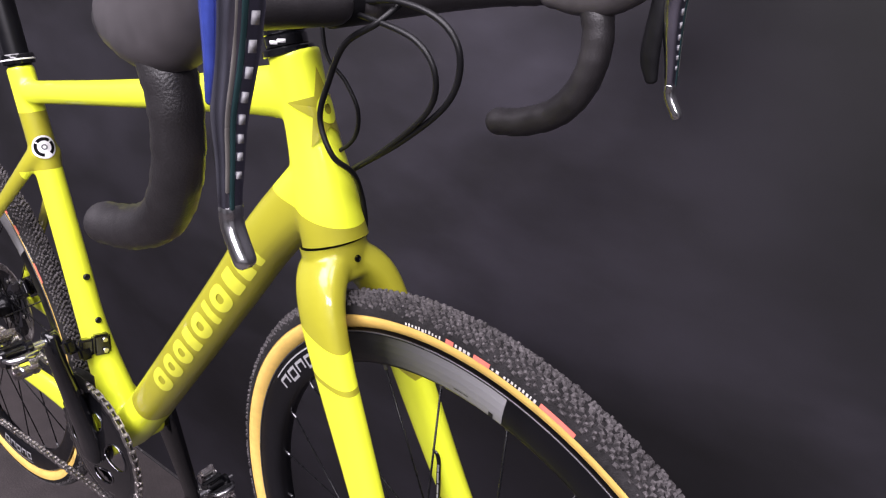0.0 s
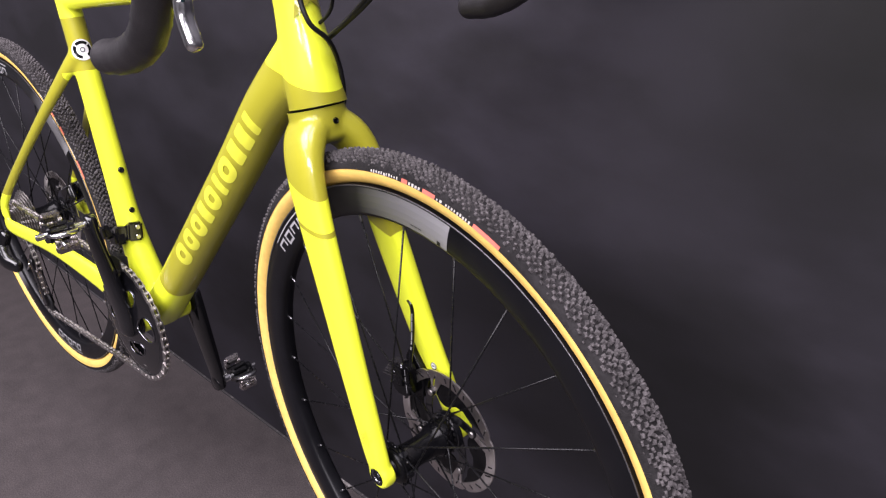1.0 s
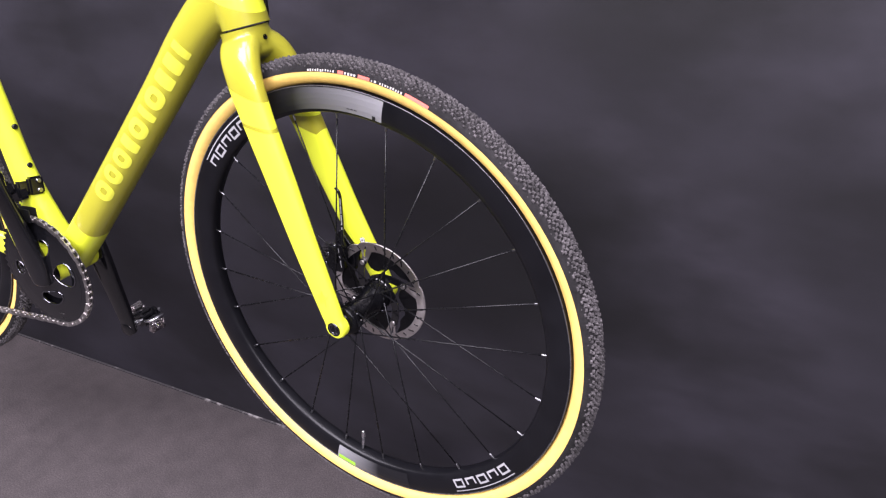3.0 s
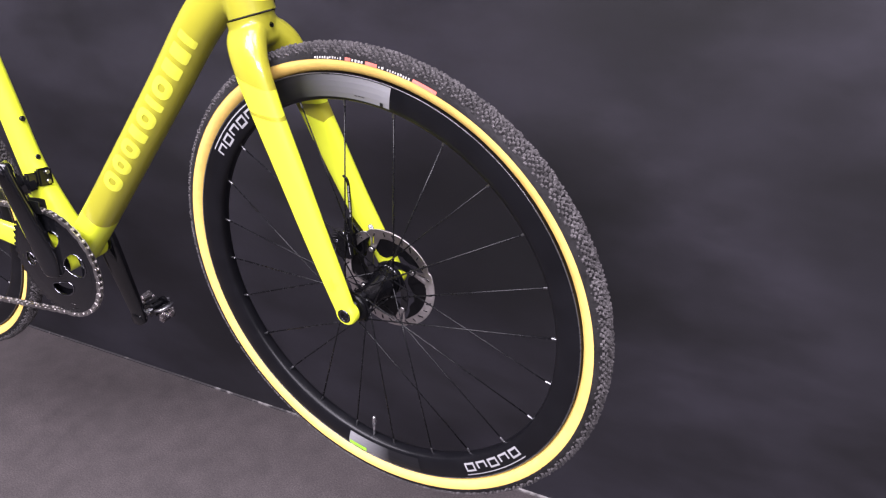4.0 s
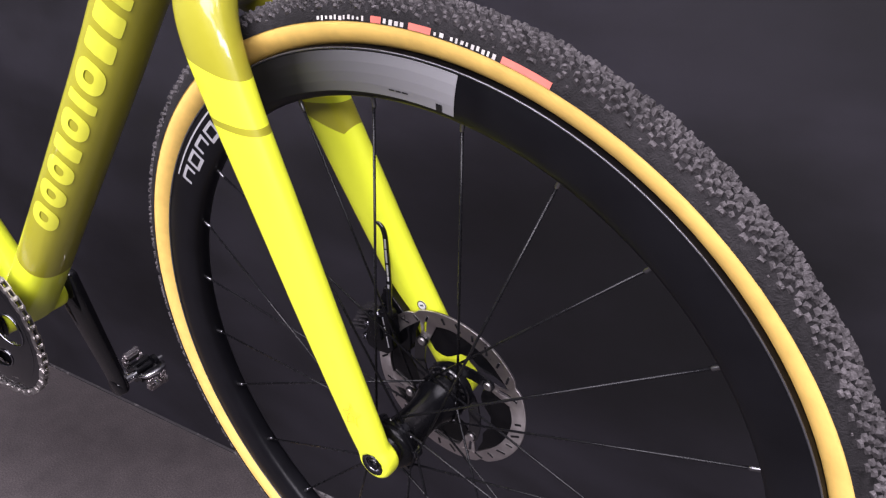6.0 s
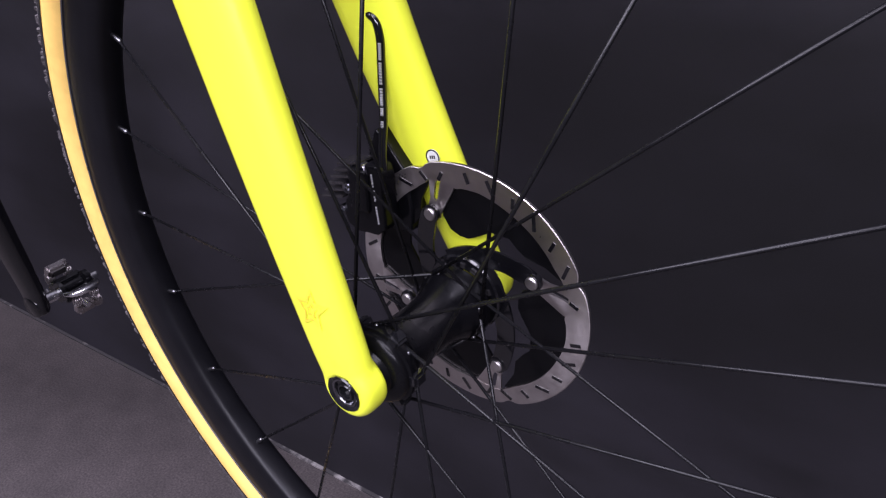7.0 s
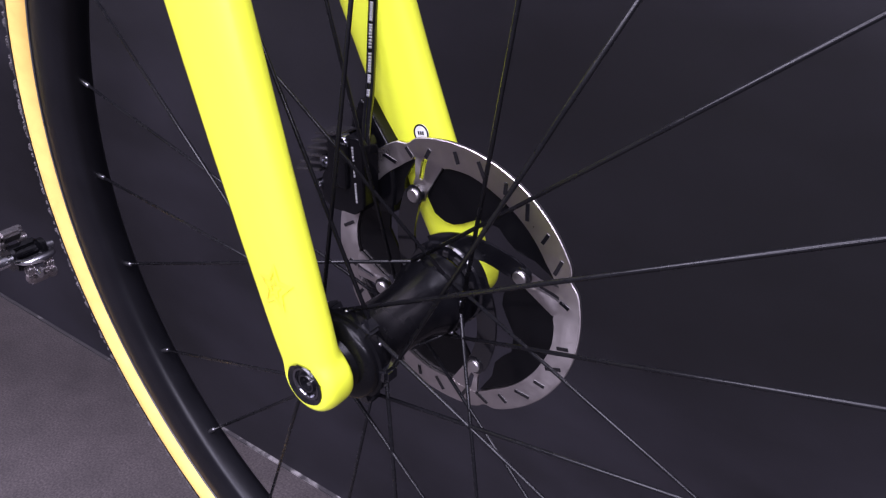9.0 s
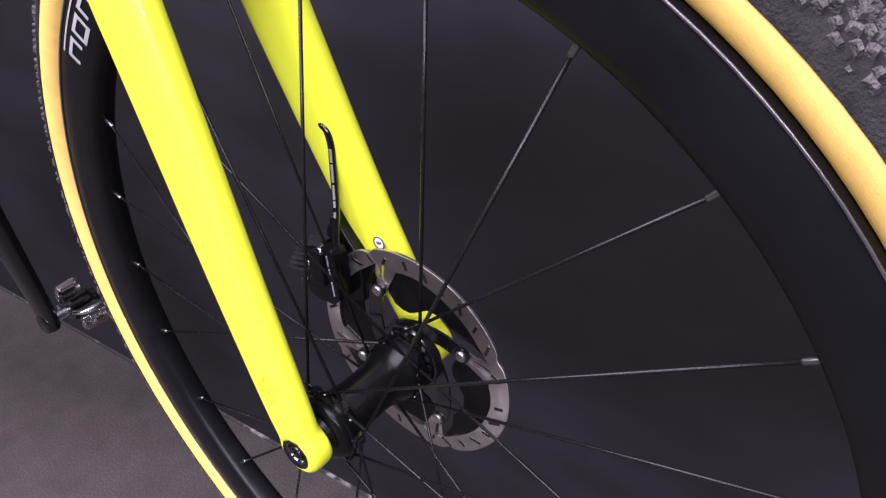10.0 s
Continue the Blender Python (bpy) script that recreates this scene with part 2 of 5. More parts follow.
def floor_material():
    m, ns, ln, b = nodes_of("worn_floor")
    tc = ns.new("ShaderNodeTexCoord")
    n1, n2, n3 = (ns.new("ShaderNodeTexNoise") for _ in range(3))
    for n, sc, det in ((n1, 3.5, 6), (n2, 22, 9), (n3, 330, 5)):
        n.inputs["Scale"].default_value, n.inputs["Detail"].default_value = sc, det
        ln.new(tc.outputs["Object"], n.inputs["Vector"])
    r = ns.new("ShaderNodeValToRGB")
    r.color_ramp.elements[0].position, r.color_ramp.elements[0].color = 0.36, (0.0322, 0.0264, 0.0268, 1)
    r.color_ramp.elements[1].position, r.color_ramp.elements[1].color = 0.64, (0.0500, 0.0410, 0.0415, 1)
    add = ns.new("ShaderNodeMath")
    add.operation = "MULTIPLY_ADD"
    add.inputs[1].default_value = 0.55
    ln.new(n2.outputs["Fac"], add.inputs[0])
    sub = ns.new("ShaderNodeMath")
    sub.operation = "MULTIPLY"
    sub.inputs[1].default_value = 0.45
    ln.new(n1.outputs["Fac"], sub.inputs[0])
    ln.new(sub.outputs[0], add.inputs[2])
    ln.new(add.outputs[0], r.inputs[0])
    mr = ns.new("ShaderNodeMapRange")
    mr.inputs[1].default_value, mr.inputs[2].default_value, mr.inputs[3].default_value, mr.inputs[4].default_value = 0.3, 0.7, 0.5, 1.5
    ln.new(n3.outputs["Fac"], mr.inputs[0])
    mul = ns.new("ShaderNodeVectorMath")
    mul.operation = "SCALE"
    ln.new(r.outputs[0], mul.inputs[0])
    ln.new(mr.outputs[0], mul.inputs["Scale"])
    ln.new(mul.outputs[0], b.inputs["Base Color"])
    b.inputs["Roughness"].default_value = 0.7
    bp = ns.new("ShaderNodeBump")
    bp.inputs["Strength"].default_value, bp.inputs["Distance"].default_value = 0.3, 0.001
    ln.new(n3.outputs["Fac"], bp.inputs["Height"])
    ln.new(bp.outputs[0], b.inputs["Normal"])
    return m


M_WALL, M_FLOOR = wall_material(), floor_material()


def strip_material():
    m, ns, ln, b = nodes_of("worn_strip")
    tc, n1, r = ns.new("ShaderNodeTexCoord"), ns.new("ShaderNodeTexNoise"), ns.new("ShaderNodeValToRGB")
    n1.inputs["Scale"].default_value, n1.inputs["Detail"].default_value = 38, 7
    ln.new(tc.outputs["Object"], n1.inputs["Vector"])
    r.color_ramp.elements[0].position, r.color_ramp.elements[0].color = 0.47, (0.03, 0.027, 0.029, 1)
    r.color_ramp.elements[1].position, r.color_ramp.elements[1].color = 0.62, (0.24, 0.225, 0.22, 1)
    # one stretch is darker, the rest worn pale
    sep, run, worn = ns.new("ShaderNodeSeparateXYZ"), ns.new("ShaderNodeMapRange"), ns.new("ShaderNodeMath")
    ln.new(tc.outputs["Object"], sep.inputs[0])
    run.inputs[1].default_value, run.inputs[2].default_value, run.inputs[3].default_value, run.inputs[4].default_value = -0.85, -0.45, -0.12, 0.05
    ln.new(sep.outputs[0], run.inputs[0])
    worn.operation = "ADD"
    ln.new(n1.outputs["Fac"], worn.inputs[0])
    ln.new(run.outputs[0], worn.inputs[1])
    ln.new(worn.outputs[0], r.inputs[0])
    ln.new(r.outputs[0], b.inputs["Base Color"])
    b.inputs["Roughness"].default_value = 0.8
    return m


M_STRIP = strip_material()

# ---------- mesh helpers ----------
def link_mesh(name, bm, material, smooth=True):
    me = bpy.data.meshes.new(name)
    bmesh.ops.recalc_face_normals(bm, faces=bm.faces)
    bm.to_mesh(me)
    bm.free()
    for p in me.polygons:
        p.use_smooth = smooth
    me.materials.append(material)
    return me


def part(name, bm, material, parent, label="", smooth=True, sharp=40, kind=""):
    me = link_mesh(name, bm, material, smooth)
    ob = new(name, me)
    ob.parent = parent
    if smooth and sharp:
        me.set_sharp_from_angle(angle=radians(sharp))
    return tagged(ob, label=label, kind=kind)


def shared(name, me, parent, m=None, label=""):
    """One more object on a mesh that exists already."""
    ob = new(name, me)
    ob.parent = parent
    if m is not None:
        ob.matrix_local = m
    return tagged(ob, label=label)


def curve_points(pts, n):
    """A smooth line through pts (Catmull-Rom), n steps a span; works on tuples of any length."""
    p = [np.array(q, float) for q in pts]
    p = [2 * p[0] - p[1]] + p + [2 * p[-1] - p[-2]]
    out = []
    for i in range(1, len(p) - 2):
        for k in range(n):
            t = k / n
            a, b, c, d = p[i - 1 : i + 3]
            out.append(0.5 * (2 * b + (c - a) * t + (2 * a - 5 * b + 4 * c - d) * t * t + (3 * b - a - 3 * c + d) * t**3))
    out.append(p[-2])
    return out


def sweep(bm, pts, halves, ref=(0, 1, 0), seg=20, power=2.0, steps=0, round_end=False):
    """A tube along pts. halves: half widths (along ref, across it) at each point."""
    rows = [(*q, *h) for q, h in zip(pts, halves)]
    if steps:
        rows = curve_points(rows, steps)
    rows = [np.array(r, float) for r in rows]
    if round_end:
        a, b = rows[0], rows[-1]
        ta, tb = (rows[0] - rows[1])[:3], (rows[-1] - rows[-2])[:3]
        ta, tb = ta / np.linalg.norm(ta), tb / np.linalg.norm(tb)
        head = [np.r_[a[:3] + ta * min(a[3:]) * s, a[3:] * c] for s, c in ((0.85, 0.5), (0.6, 0.8), (0.3, 0.95))]
        tail = [np.r_[b[:3] + tb * min(b[3:]) * s, b[3:] * c] for s, c in ((0.3, 0.95), (0.6, 0.8), (0.85, 0.5))]
        rows = head + rows + tail
    rings = []
    for i, r in enumerate(rows):
        t = Vector(rows[min(i + 1, len(rows) - 1)][:3] - rows[max(i - 1, 0)][:3]).normalized()
        u = Vector(ref) - t * t.dot(Vector(ref))
        u.normalize()
        v = t.cross(u)
        ring = []
        for k in range(seg):
            a = 2 * math.pi * k / seg
            c, s = math.cos(a), math.sin(a)
            c, s = math.copysign(abs(c) ** (2 / power), c), math.copysign(abs(s) ** (2 / power), s)
            ring.append(bm.verts.new(Vector(r[:3]) + u * c * r[3] + v * s * r[4]))
        rings.append(ring)
    for a, b in zip(rings, rings[1:]):
        for k in range(seg):
            bm.faces.new((a[k], a[(k + 1) % seg], b[(k + 1) % seg], b[k]))
    bm.faces.new(rings[0][::-1])
    bm.faces.new(rings[-1])
    return rings


def tube(bm, pts, r, seg=10, steps=0, round_end=False):
    pts = curve_points(pts, steps) if steps else pts
    t = Vector(pts[-1]) - Vector(pts[0])
    ref = (0.123, 1, 0.21) if abs(t.normalized().y) < 0.9 else (1, 0.1, 0.2)
    return sweep(bm, pts, [(r, r)] * len(pts), ref, seg, round_end=round_end)


def lathe(bm, profile, centre, seg=48, closed=False, m=None, caps=True):
    """Turns (radius, y) pairs round the y axis through centre. m: a matrix in place of the centre."""
    m = m or Matrix.Translation(centre)
    rings = []
    for k in range(seg):
        a = 2 * math.pi * k / seg
        rings.append([bm.verts.new(m @ Vector((r * math.cos(a), y, r * math.sin(a)))) for r, y in profile])
    n = len(profile)
    for k in range(seg):
        a, b = rings[k], rings[(k + 1) % seg]
        for i in range(n if closed else n - 1):
            j = (i + 1) % n
            bm.faces.new((a[i], a[j], b[j], b[i]))
    if not closed and caps:
        for i in (0, n - 1):
            if profile[i][0] > 1e-5:
                bm.faces.new([r[i] for r in rings])


def axis_matrix(origin, direction, up=(0, 0, 1)):
    """Takes local y to direction, at origin."""
    y = Vector(direction).normalized()
    x = y.cross(Vector(up))
    if x.length < 1e-4:
        x = Vector((1, 0, 0))
    x.normalize()
    z = x.cross(y)
    m = Matrix((x, y, z)).transposed().to_4x4()
    m.translation = origin
    return m


def box(bm, centre, size, m=None, bevel=0.0, taper=1.0):
    cx, cy, cz = centre
    sx, sy, sz = (s / 2 for s in size)
    vs = []
    for z in (-1, 1):
        k = taper if z > 0 else 1.0
        for x, y in ((-1, -1), (1, -1), (1, 1), (-1, 1)):
            p = Vector((cx + x * sx * k, cy + y * sy * k, cz + z * sz))
            vs.append(bm.verts.new(m @ p if m else p))
    fs = [bm.faces.new([vs[i] for i in f]) for f in ((3, 2, 1, 0), (4, 5, 6, 7), (0, 1, 5, 4), (1, 2, 6, 5), (2, 3, 7, 6), (3, 0, 4, 7))]
    if bevel:
        es = list({e for f in fs for e in f.edges})
        bmesh.ops.bevel(bm, geom=es, offset=bevel, segments=2, affect="EDGES")


def plate(bm, outline, y0, y1, m=None):
    """A flat plate from an (x, z) outline, between two y."""
    a = [bm.verts.new((m @ Vector((x, y0, z))) if m else (x, y0, z)) for x, z in outline]
    b = [bm.verts.new((m @ Vector((x, y1, z))) if m else (x, y1, z)) for x, z in outline]
    n = len(a)
    bm.faces.new(a)
    bm.faces.new(b[::-1])
    for i in range(n):
        bm.faces.new((a[i], b[i], b[(i + 1) % n], a[(i + 1) % n]))


def fuse(ob, voxel, rounds=6):
    """Melts overlapping tubes into one moulded skin."""
    r = ob.modifiers.new("skin", "REMESH")
    r.mode, r.voxel_size, r.use_smooth_shade = "VOXEL", voxel, True
    s = ob.modifiers.new("soften", "SMOOTH")
    s.factor, s.iterations = 0.5, rounds
    return ob


# ---------- setting ----------
WALL_TURN, WALL_Y = radians(4.0), 0.2707


def setting(name, bm, material, label, category):
    me = link_mesh(name, bm, material, False)
    return tagged(new(name, me), label, category, kind="structure")


bm = bmesh.new()
box(bm, (0, -1.9, -0.05), (8, 4.6, 0.1))
floor = setting("floor", bm, M_FLOOR, "dark grey-brown worn exhibition floor covering", "floor")
bm = bmesh.new()
WALL_M = Matrix.Translation((0, WALL_Y, 0)) @ Matrix.Rotation(WALL_TURN, 4, "Z")
box(bm, (0, 0.04, 1.9), (8, 0.08, 3.9), WALL_M)
setting("wall_north", bm, M_WALL, "matte black painted stand wall with faint smoky patches and painted-in shade", "wall")
bm = bmesh.new()
box(bm, (0, -0.0025, 0.0016), (8, 0.005, 0.0032), WALL_M)
setting("trim", bm, M_STRIP, "thin pale worn strip along the floor joint", "trim")
# unseen enclosure, added for fill light and for gloss to reflect
M_BOUNCE = mat("bounce_grey", (0.16, 0.16, 0.165), 0.8, 0, 0.2, 3)
for nm, c, s in (("wall_south", (0, -4.1, 1.9), (8.2, 0.1, 4.0)), ("wall_east", (4.05, -1.85, 1.9), (0.1, 4.6, 4.0)), ("wall_west", (-4.05, -1.85, 1.9), (0.1, 4.6, 4.0))):
    bm = bmesh.new()
    box(bm, c, s)
    setting(nm, bm, M_BOUNCE, "unseen plain grey wall added to bounce light", "wall")
bm = bmesh.new()
box(bm, (0, -1.85, 3.9), (8.2, 4.7, 0.1))
setting("ceiling", bm, M_BOUNCE, "unseen plain grey ceiling added to bounce light", "ceiling")

# ---------- the bicycle ----------
STEER = radians(6.0)
bicycle = tagged(new("bicycle"), "fluorescent yellow and olive cyclocross bicycle with disc brakes and tan-wall tyres", "bicycle")

HEAD_LOW, HEAD_TOP = Vector((-0.140, 0, 0.968)), Vector((-0.176, 0, 1.120))
HEAD_AXIS = (HEAD_TOP - HEAD_LOW).normalized()
SEAM = HEAD_LOW - HEAD_AXIS * 0.0100


def nudge(pivot, turn, shift):
    """A small turn (degrees about x, y, z) round a pivot, and a shift."""
    return Matrix.Translation(Vector(pivot) + Vector(shift)) @ Euler([radians(a) for a in turn]).to_matrix().to_4x4() @ Matrix.Translation(-Vector(pivot))


STEER_M = nudge((-0.573, -0.066, 0.641), (-0.62, -0.40, -0.51), (0.0049, 0.0014, -0.0002)) @ Matrix.Translation(HEAD_LOW) @ Matrix.Rotation(STEER, 4, HEAD_AXIS) @ Matrix.Translation(-HEAD_LOW)
BB, REAR = Vector((-0.598, 0, 0.549)), Vector((-1.045, 0, 0.604))
SEAT_LOW, SEAT_TOP = Vector((-0.652, 0, 0.70)), Vector((-0.712, 0, 1.062))


def steered(ob):
    """The frame side of the bicycle stands turned against its front wheel."""
    ob.matrix_local = STEER_M @ ob.matrix_local
    return ob


def trim_at_seam(ob, side):
    """Bakes the moulded skin and cuts it flat at the seam between head tube and crown."""
    bpy.context.view_layer.update()
    skin = bpy.data.meshes.new_from_object(ob.evaluated_get(bpy.context.evaluated_depsgraph_get()))
    ob.modifiers.clear()
    ob.data = skin
    for v in skin.vertices:
        off = v.co - SEAM
        d = off.dot(HEAD_AXIS)
        if (off - HEAD_AXIS * d).length < 0.040 and 0.0004 > d * side > -0.030:
            v.co += HEAD_AXIS * (side * 0.0004 - d)
    skin.set_sharp_from_angle(angle=radians(50))
    return skin


def frame_mesh():
    bm = bmesh.new()
    a = HEAD_AXIS
    sweep(bm, [HEAD_LOW + a * d for d in (-0.022, -0.006, 0.018, 0.05, 0.09, 0.125, 0.157)],
          [(0.0308, 0.0308), (0.0304, 0.0304), (0.0290, 0.0302), (0.0250, 0.0280), (0.0208, 0.0235), (0.021, 0.0225), (0.0225, 0.0225)], seg=28, steps=3)
    sweep(bm, [(-0.144, 0, 1.0155), (-0.225, 0, 0.944), (-0.30, 0, 0.862), (-0.43, 0, 0.723), (-0.545, 0, 0.601), tuple(BB)],
          [(0.024, 0.031), (0.0245, 0.0285), (0.025, 0.0275), (0.0265, 0.0275), (0.0295, 0.0275), (0.034, 0.027)], seg=28, power=2.4, steps=4)
    sweep(bm, [(-0.172, 0, 1.086), (-0.235, 0, 1.080), (-0.43, 0, 1.057), (-0.70, 0, 1.030)],
          [(0.020, 0.026), (0.0195, 0.0215), (0.017, 0.0155), (0.0135, 0.0145)], seg=24, power=2.3, steps=4)
    sweep(bm, [tuple(BB), (-0.622, 0, 0.605), tuple(SEAT_LOW), (-0.667, 0, 0.79), (-0.688, 0, 0.92), tuple(SEAT_TOP)],
          [(0.034, 0.030), (0.026, 0.0275), (0.0185, 0.0235), (0.0175, 0.0210), (0.0170, 0.0190), (0.0165, 0.0175)], seg=24, steps=4)
    lathe(bm, [(0.001, -0.043), (0.0225, -0.043), (0.0235, -0.038), (0.0235, 0.038), (0.0225, 0.043), (0.001, 0.043)], BB, 28)
    for s in (-1, 1):
        sweep(bm, [(-0.688, s * 0.010, 0.955), (-0.728, s * 0.024, 0.915), (-0.86, s * 0.046, 0.802), (-1.015, s * 0.064, 0.668), (-1.040, s * 0.0665, 0.622)],
              [(0.009, 0.014), (0.0075, 0.0120), (0.0065, 0.0100), (0.0065, 0.0110), (0.006, 0.015)], seg=16, steps=4)
        sweep(bm, [(-0.596, s * 0.028, 0.553), (-0.650, s * 0.034, 0.568), (-0.74, s * 0.045, 0.592), (-0.86, s * 0.056, 0.607), (-1.00, s * 0.0665, 0.606), (-1.045, s * 0.0665, 0.606)],
              [(0.012, 0.024), (0.0105, 0.023), (0.009, 0.0200), (0.008, 0.0150), (0.0065, 0.0150), (0.005, 0.014)], seg=16, steps=4, power=2.4)
    return bm


frame_ob = fuse(part("frame", frame_mesh(), M_FRAME, bicycle, "glossy fluorescent yellow and olive carbon frame", sharp=0), 0.0028, 8)
steered(frame_ob)
trim_at_seam(frame_ob, 1)

# ---------- fork ----------
LEG = [(0.0026, 0.0575, 0.594), (-0.0078, 0.0570, 0.625), (-0.0385, 0.0525, 0.705), (-0.068, 0.0475, 0.785), (-0.093, 0.0430, 0.850), (-0.1105, 0.0382, 0.897), (-0.1225, 0.0292, 0.9235), (-0.1325, 0.0155, 0.937)]
LEG_H = [(0.0150, 0.0080), (0.0164, 0.0095), (0.0192, 0.0105), (0.0216, 0.0115), (0.0234, 0.0125), (0.0258, 0.0140), (0.0277, 0.0160), (0.0290, 0.0180)]
FAR_BACK = [0.0, 0.0040, 0.0082, 0.0085, 0.0062, 0.003, 0.0, 0.0]


def fork_mesh():
    bm = bmesh.new()
    pts = [(x + 0.0006, -y, z) for x, y, z in LEG] + [(-0.137, 0, 0.937)] + [(x - b * 1.15, y, z) for (x, y, z), b in zip(LEG, FAR_BACK)][::-1]
    hv = LEG_H + [(0.0288, 0.0185)] + [(f + b * 0.20, t) for (f, t), b in zip(LEG_H, FAR_BACK)][::-1]
    sweep(bm, pts, hv, (0.96, 0, 0.29), 24, 2.5, 4)
    # deep crown over the tyre
    sweep(bm, [(-0.129, -0.028, 0.927), (-0.126, -0.012, 0.9315), (-0.126, 0.012, 0.9315), (-0.129, 0.028, 0.927)], [(0.0225, 0.0115), (0.0215, 0.0105), (0.0215, 0.0105), (0.0225, 0.0115)], (0.96, 0, 0.29), 20, 2.3, 3)
    for s in (-1, 1):
        lathe(bm, [(0.001, s * 0.0490), (0.0145, s * 0.0490), (0.0157, s * 0.0515), (0.0158, s * 0.0605), (0.0150, s * 0.0635), (0.0130, s * 0.0652), (0.001, s * 0.0652)], (0.0036, 0.0, 0.5955), 28)
    lathe(bm, [(0.001, -0.033), (0.0235, -0.033), (0.0285, -0.022), (0.0302, -0.010), (0.0306, 0.012), (0.001, 0.012)], None, 36, m=axis_matrix(SEAM, HEAD_AXIS, (0, 1, 0)))
    return bm


fork = fuse(part("fork", fork_mesh(), M_FORK, bicycle, "olive and fluorescent yellow carbon fork", sharp=0), 0.0018, 8)
skin = trim_at_seam(fork, -1)
for v in skin.vertices:
    # sockets for the axle ends
    if abs(v.co.y) > 0.058 and math.hypot(v.co.x - 0.0036, v.co.z - 0.5955) < 0.0090:
        v.co.y = math.copysign(0.0585, v.co.y)
bm = bmesh.new()
lathe(bm, [(0.0200, -0.0006), (0.0296, -0.0006), (0.0296, 0.0006), (0.0200, 0.0006)], None, 48, True, axis_matrix(SEAM, HEAD_AXIS, (0, 1, 0)))
part("headset_seal", bm, M_PLATE, fork, "thin dark seam above the crown")
for s, nm in ((-1, "axle_cap"), (1, "axle_nut")):
    bm = bmesh.new()
    y = s * 0.0645
    lathe(bm, [(0.0102, y - s * 0.004), (0.0102, y + s * 0.0010), (0.0095, y + s * 0.0017), (0.0086, y + s * 0.0013), (0.0070, y - s * 0.0006), (0.0063, y - s * 0.0012), (0.0051, y - s * 0.0012), (0.0044, y + s * 0.0002), (0.0036, y + s * 0.0002), (0.0031, y - s * 0.0020), (0.0001, y - s * 0.0020)], (0.0036, 0.0, 0.5955), 32)
    part(nm, bm, M_BLACK, fork, "black through-axle end with hex socket")
    bm = bmesh.new()
    lathe(bm, [(0.0062, y - s * 0.0012), (0.0068, y + s * 0.0002), (0.0078, y + s * 0.0004), (0.0082, y - s * 0.0004)], (0.0036, 0.0, 0.5955), 32, True)
    part("axle_ring", bm, M_DARKCHROME, fork, "polished dark ring")


bm = bmesh.new()
STICK_M = Matrix.Translation((-0.0222, 0.0437, 0.6708)) @ Matrix.Rotation(radians(-12), 4, "Y")
lathe(bm, [(0.0001, 0.0), (0.0046, 0.0), (0.0047, 0.0004), (0.0001, 0.0006)], None, 24, m=STICK_M)
sticker = part("round_sticker", bm, M_WHITE, fork, "small white oval sticker on the inner fork leg")
bm = bmesh.new()
lathe(bm, [(0.0039, -0.0002), (0.0047, -0.0002), (0.0047, 0.0001), (0.0039, 0.0001)], None, 24, True, STICK_M)
for k in (-1, 0, 1):
    box(bm, (k * 0.0014, -0.0002, 0.0002), (0.0008, 0.0003, 0.0018), STICK_M)
part("sticker_print", bm, M_SATIN, fork, sharp=0)
# faint star outline near the dropout
def skin_of(ob):
    """The moulded skin, to lay prints on."""
    bpy.context.view_layer.update()
    me = ob.evaluated_get(bpy.context.evaluated_depsgraph_get()).to_mesh()
    return BVHTree.FromPolygons([v.co.copy() for v in me.vertices], [tuple(p.vertices) for p in me.polygons])


FORK_SKIN = skin_of(fork)


def on_leg(x, z, lift=0.0006):
    hit, way = FORK_SKIN.ray_cast(Vector((x, -0.12, z)), Vector((0, 1, 0)), 0.12)[:2]
    return hit + way * math.copysign(lift, -way.y) if hit else Vector((x, -0.0674, z))


hole_dir = Vector((0.955, 0, 0.30))
hole_at = FORK_SKIN.ray_cast(Vector((-0.1085, 0.001, 0.9490)) + hole_dir * 0.05, -hole_dir, 0.1)[0]
bm = bmesh.new()
lathe(bm, [(0.0032, -0.004), (0.0032, 0.0008), (0.0027, 0.0011), (0.0022, 0.0004), (0.0001, 0.0002)], None, 24, m=axis_matrix(hole_at, hole_dir))
part("crown_hole", bm, M_PLATE, fork, "dark mudguard bolt hole in the crown")
bm = bmesh.new()
tips = [((0.0115 if k % 2 == 0 else 0.0055) * math.cos(radians(90 + 36 * k)), (0.0115 if k % 2 == 0 else 0.0055) * math.sin(radians(90 + 36 * k))) for k in range(10)]
for k in range(10):
    (x0, z0), (x1, z1) = tips[k], tips[(k + 1) % 10]
    for g0, g1 in ((0.22, 0.42), (0.70, 1.0)):
        grid = [[bm.verts.new(on_leg(-0.0092 + 0.82 * g * (x0 + (x1 - x0) * f), 0.640 + g * (z0 + (z1 - z0) * f))) for f in (0, 0.25, 0.5, 0.75, 1)] for g in (g0, (g0 + g1) / 2, g1)]
        for g in range(2):
            for i in range(4):
                bm.faces.new((grid[g][i], grid[g][i + 1], grid[g + 1][i + 1], grid[g + 1][i]))
bmesh.ops.remove_doubles(bm, verts=bm.verts, dist=1e-6)
part("faint_star", bm, M_FAINT, fork, "faint printed star", sharp=0)


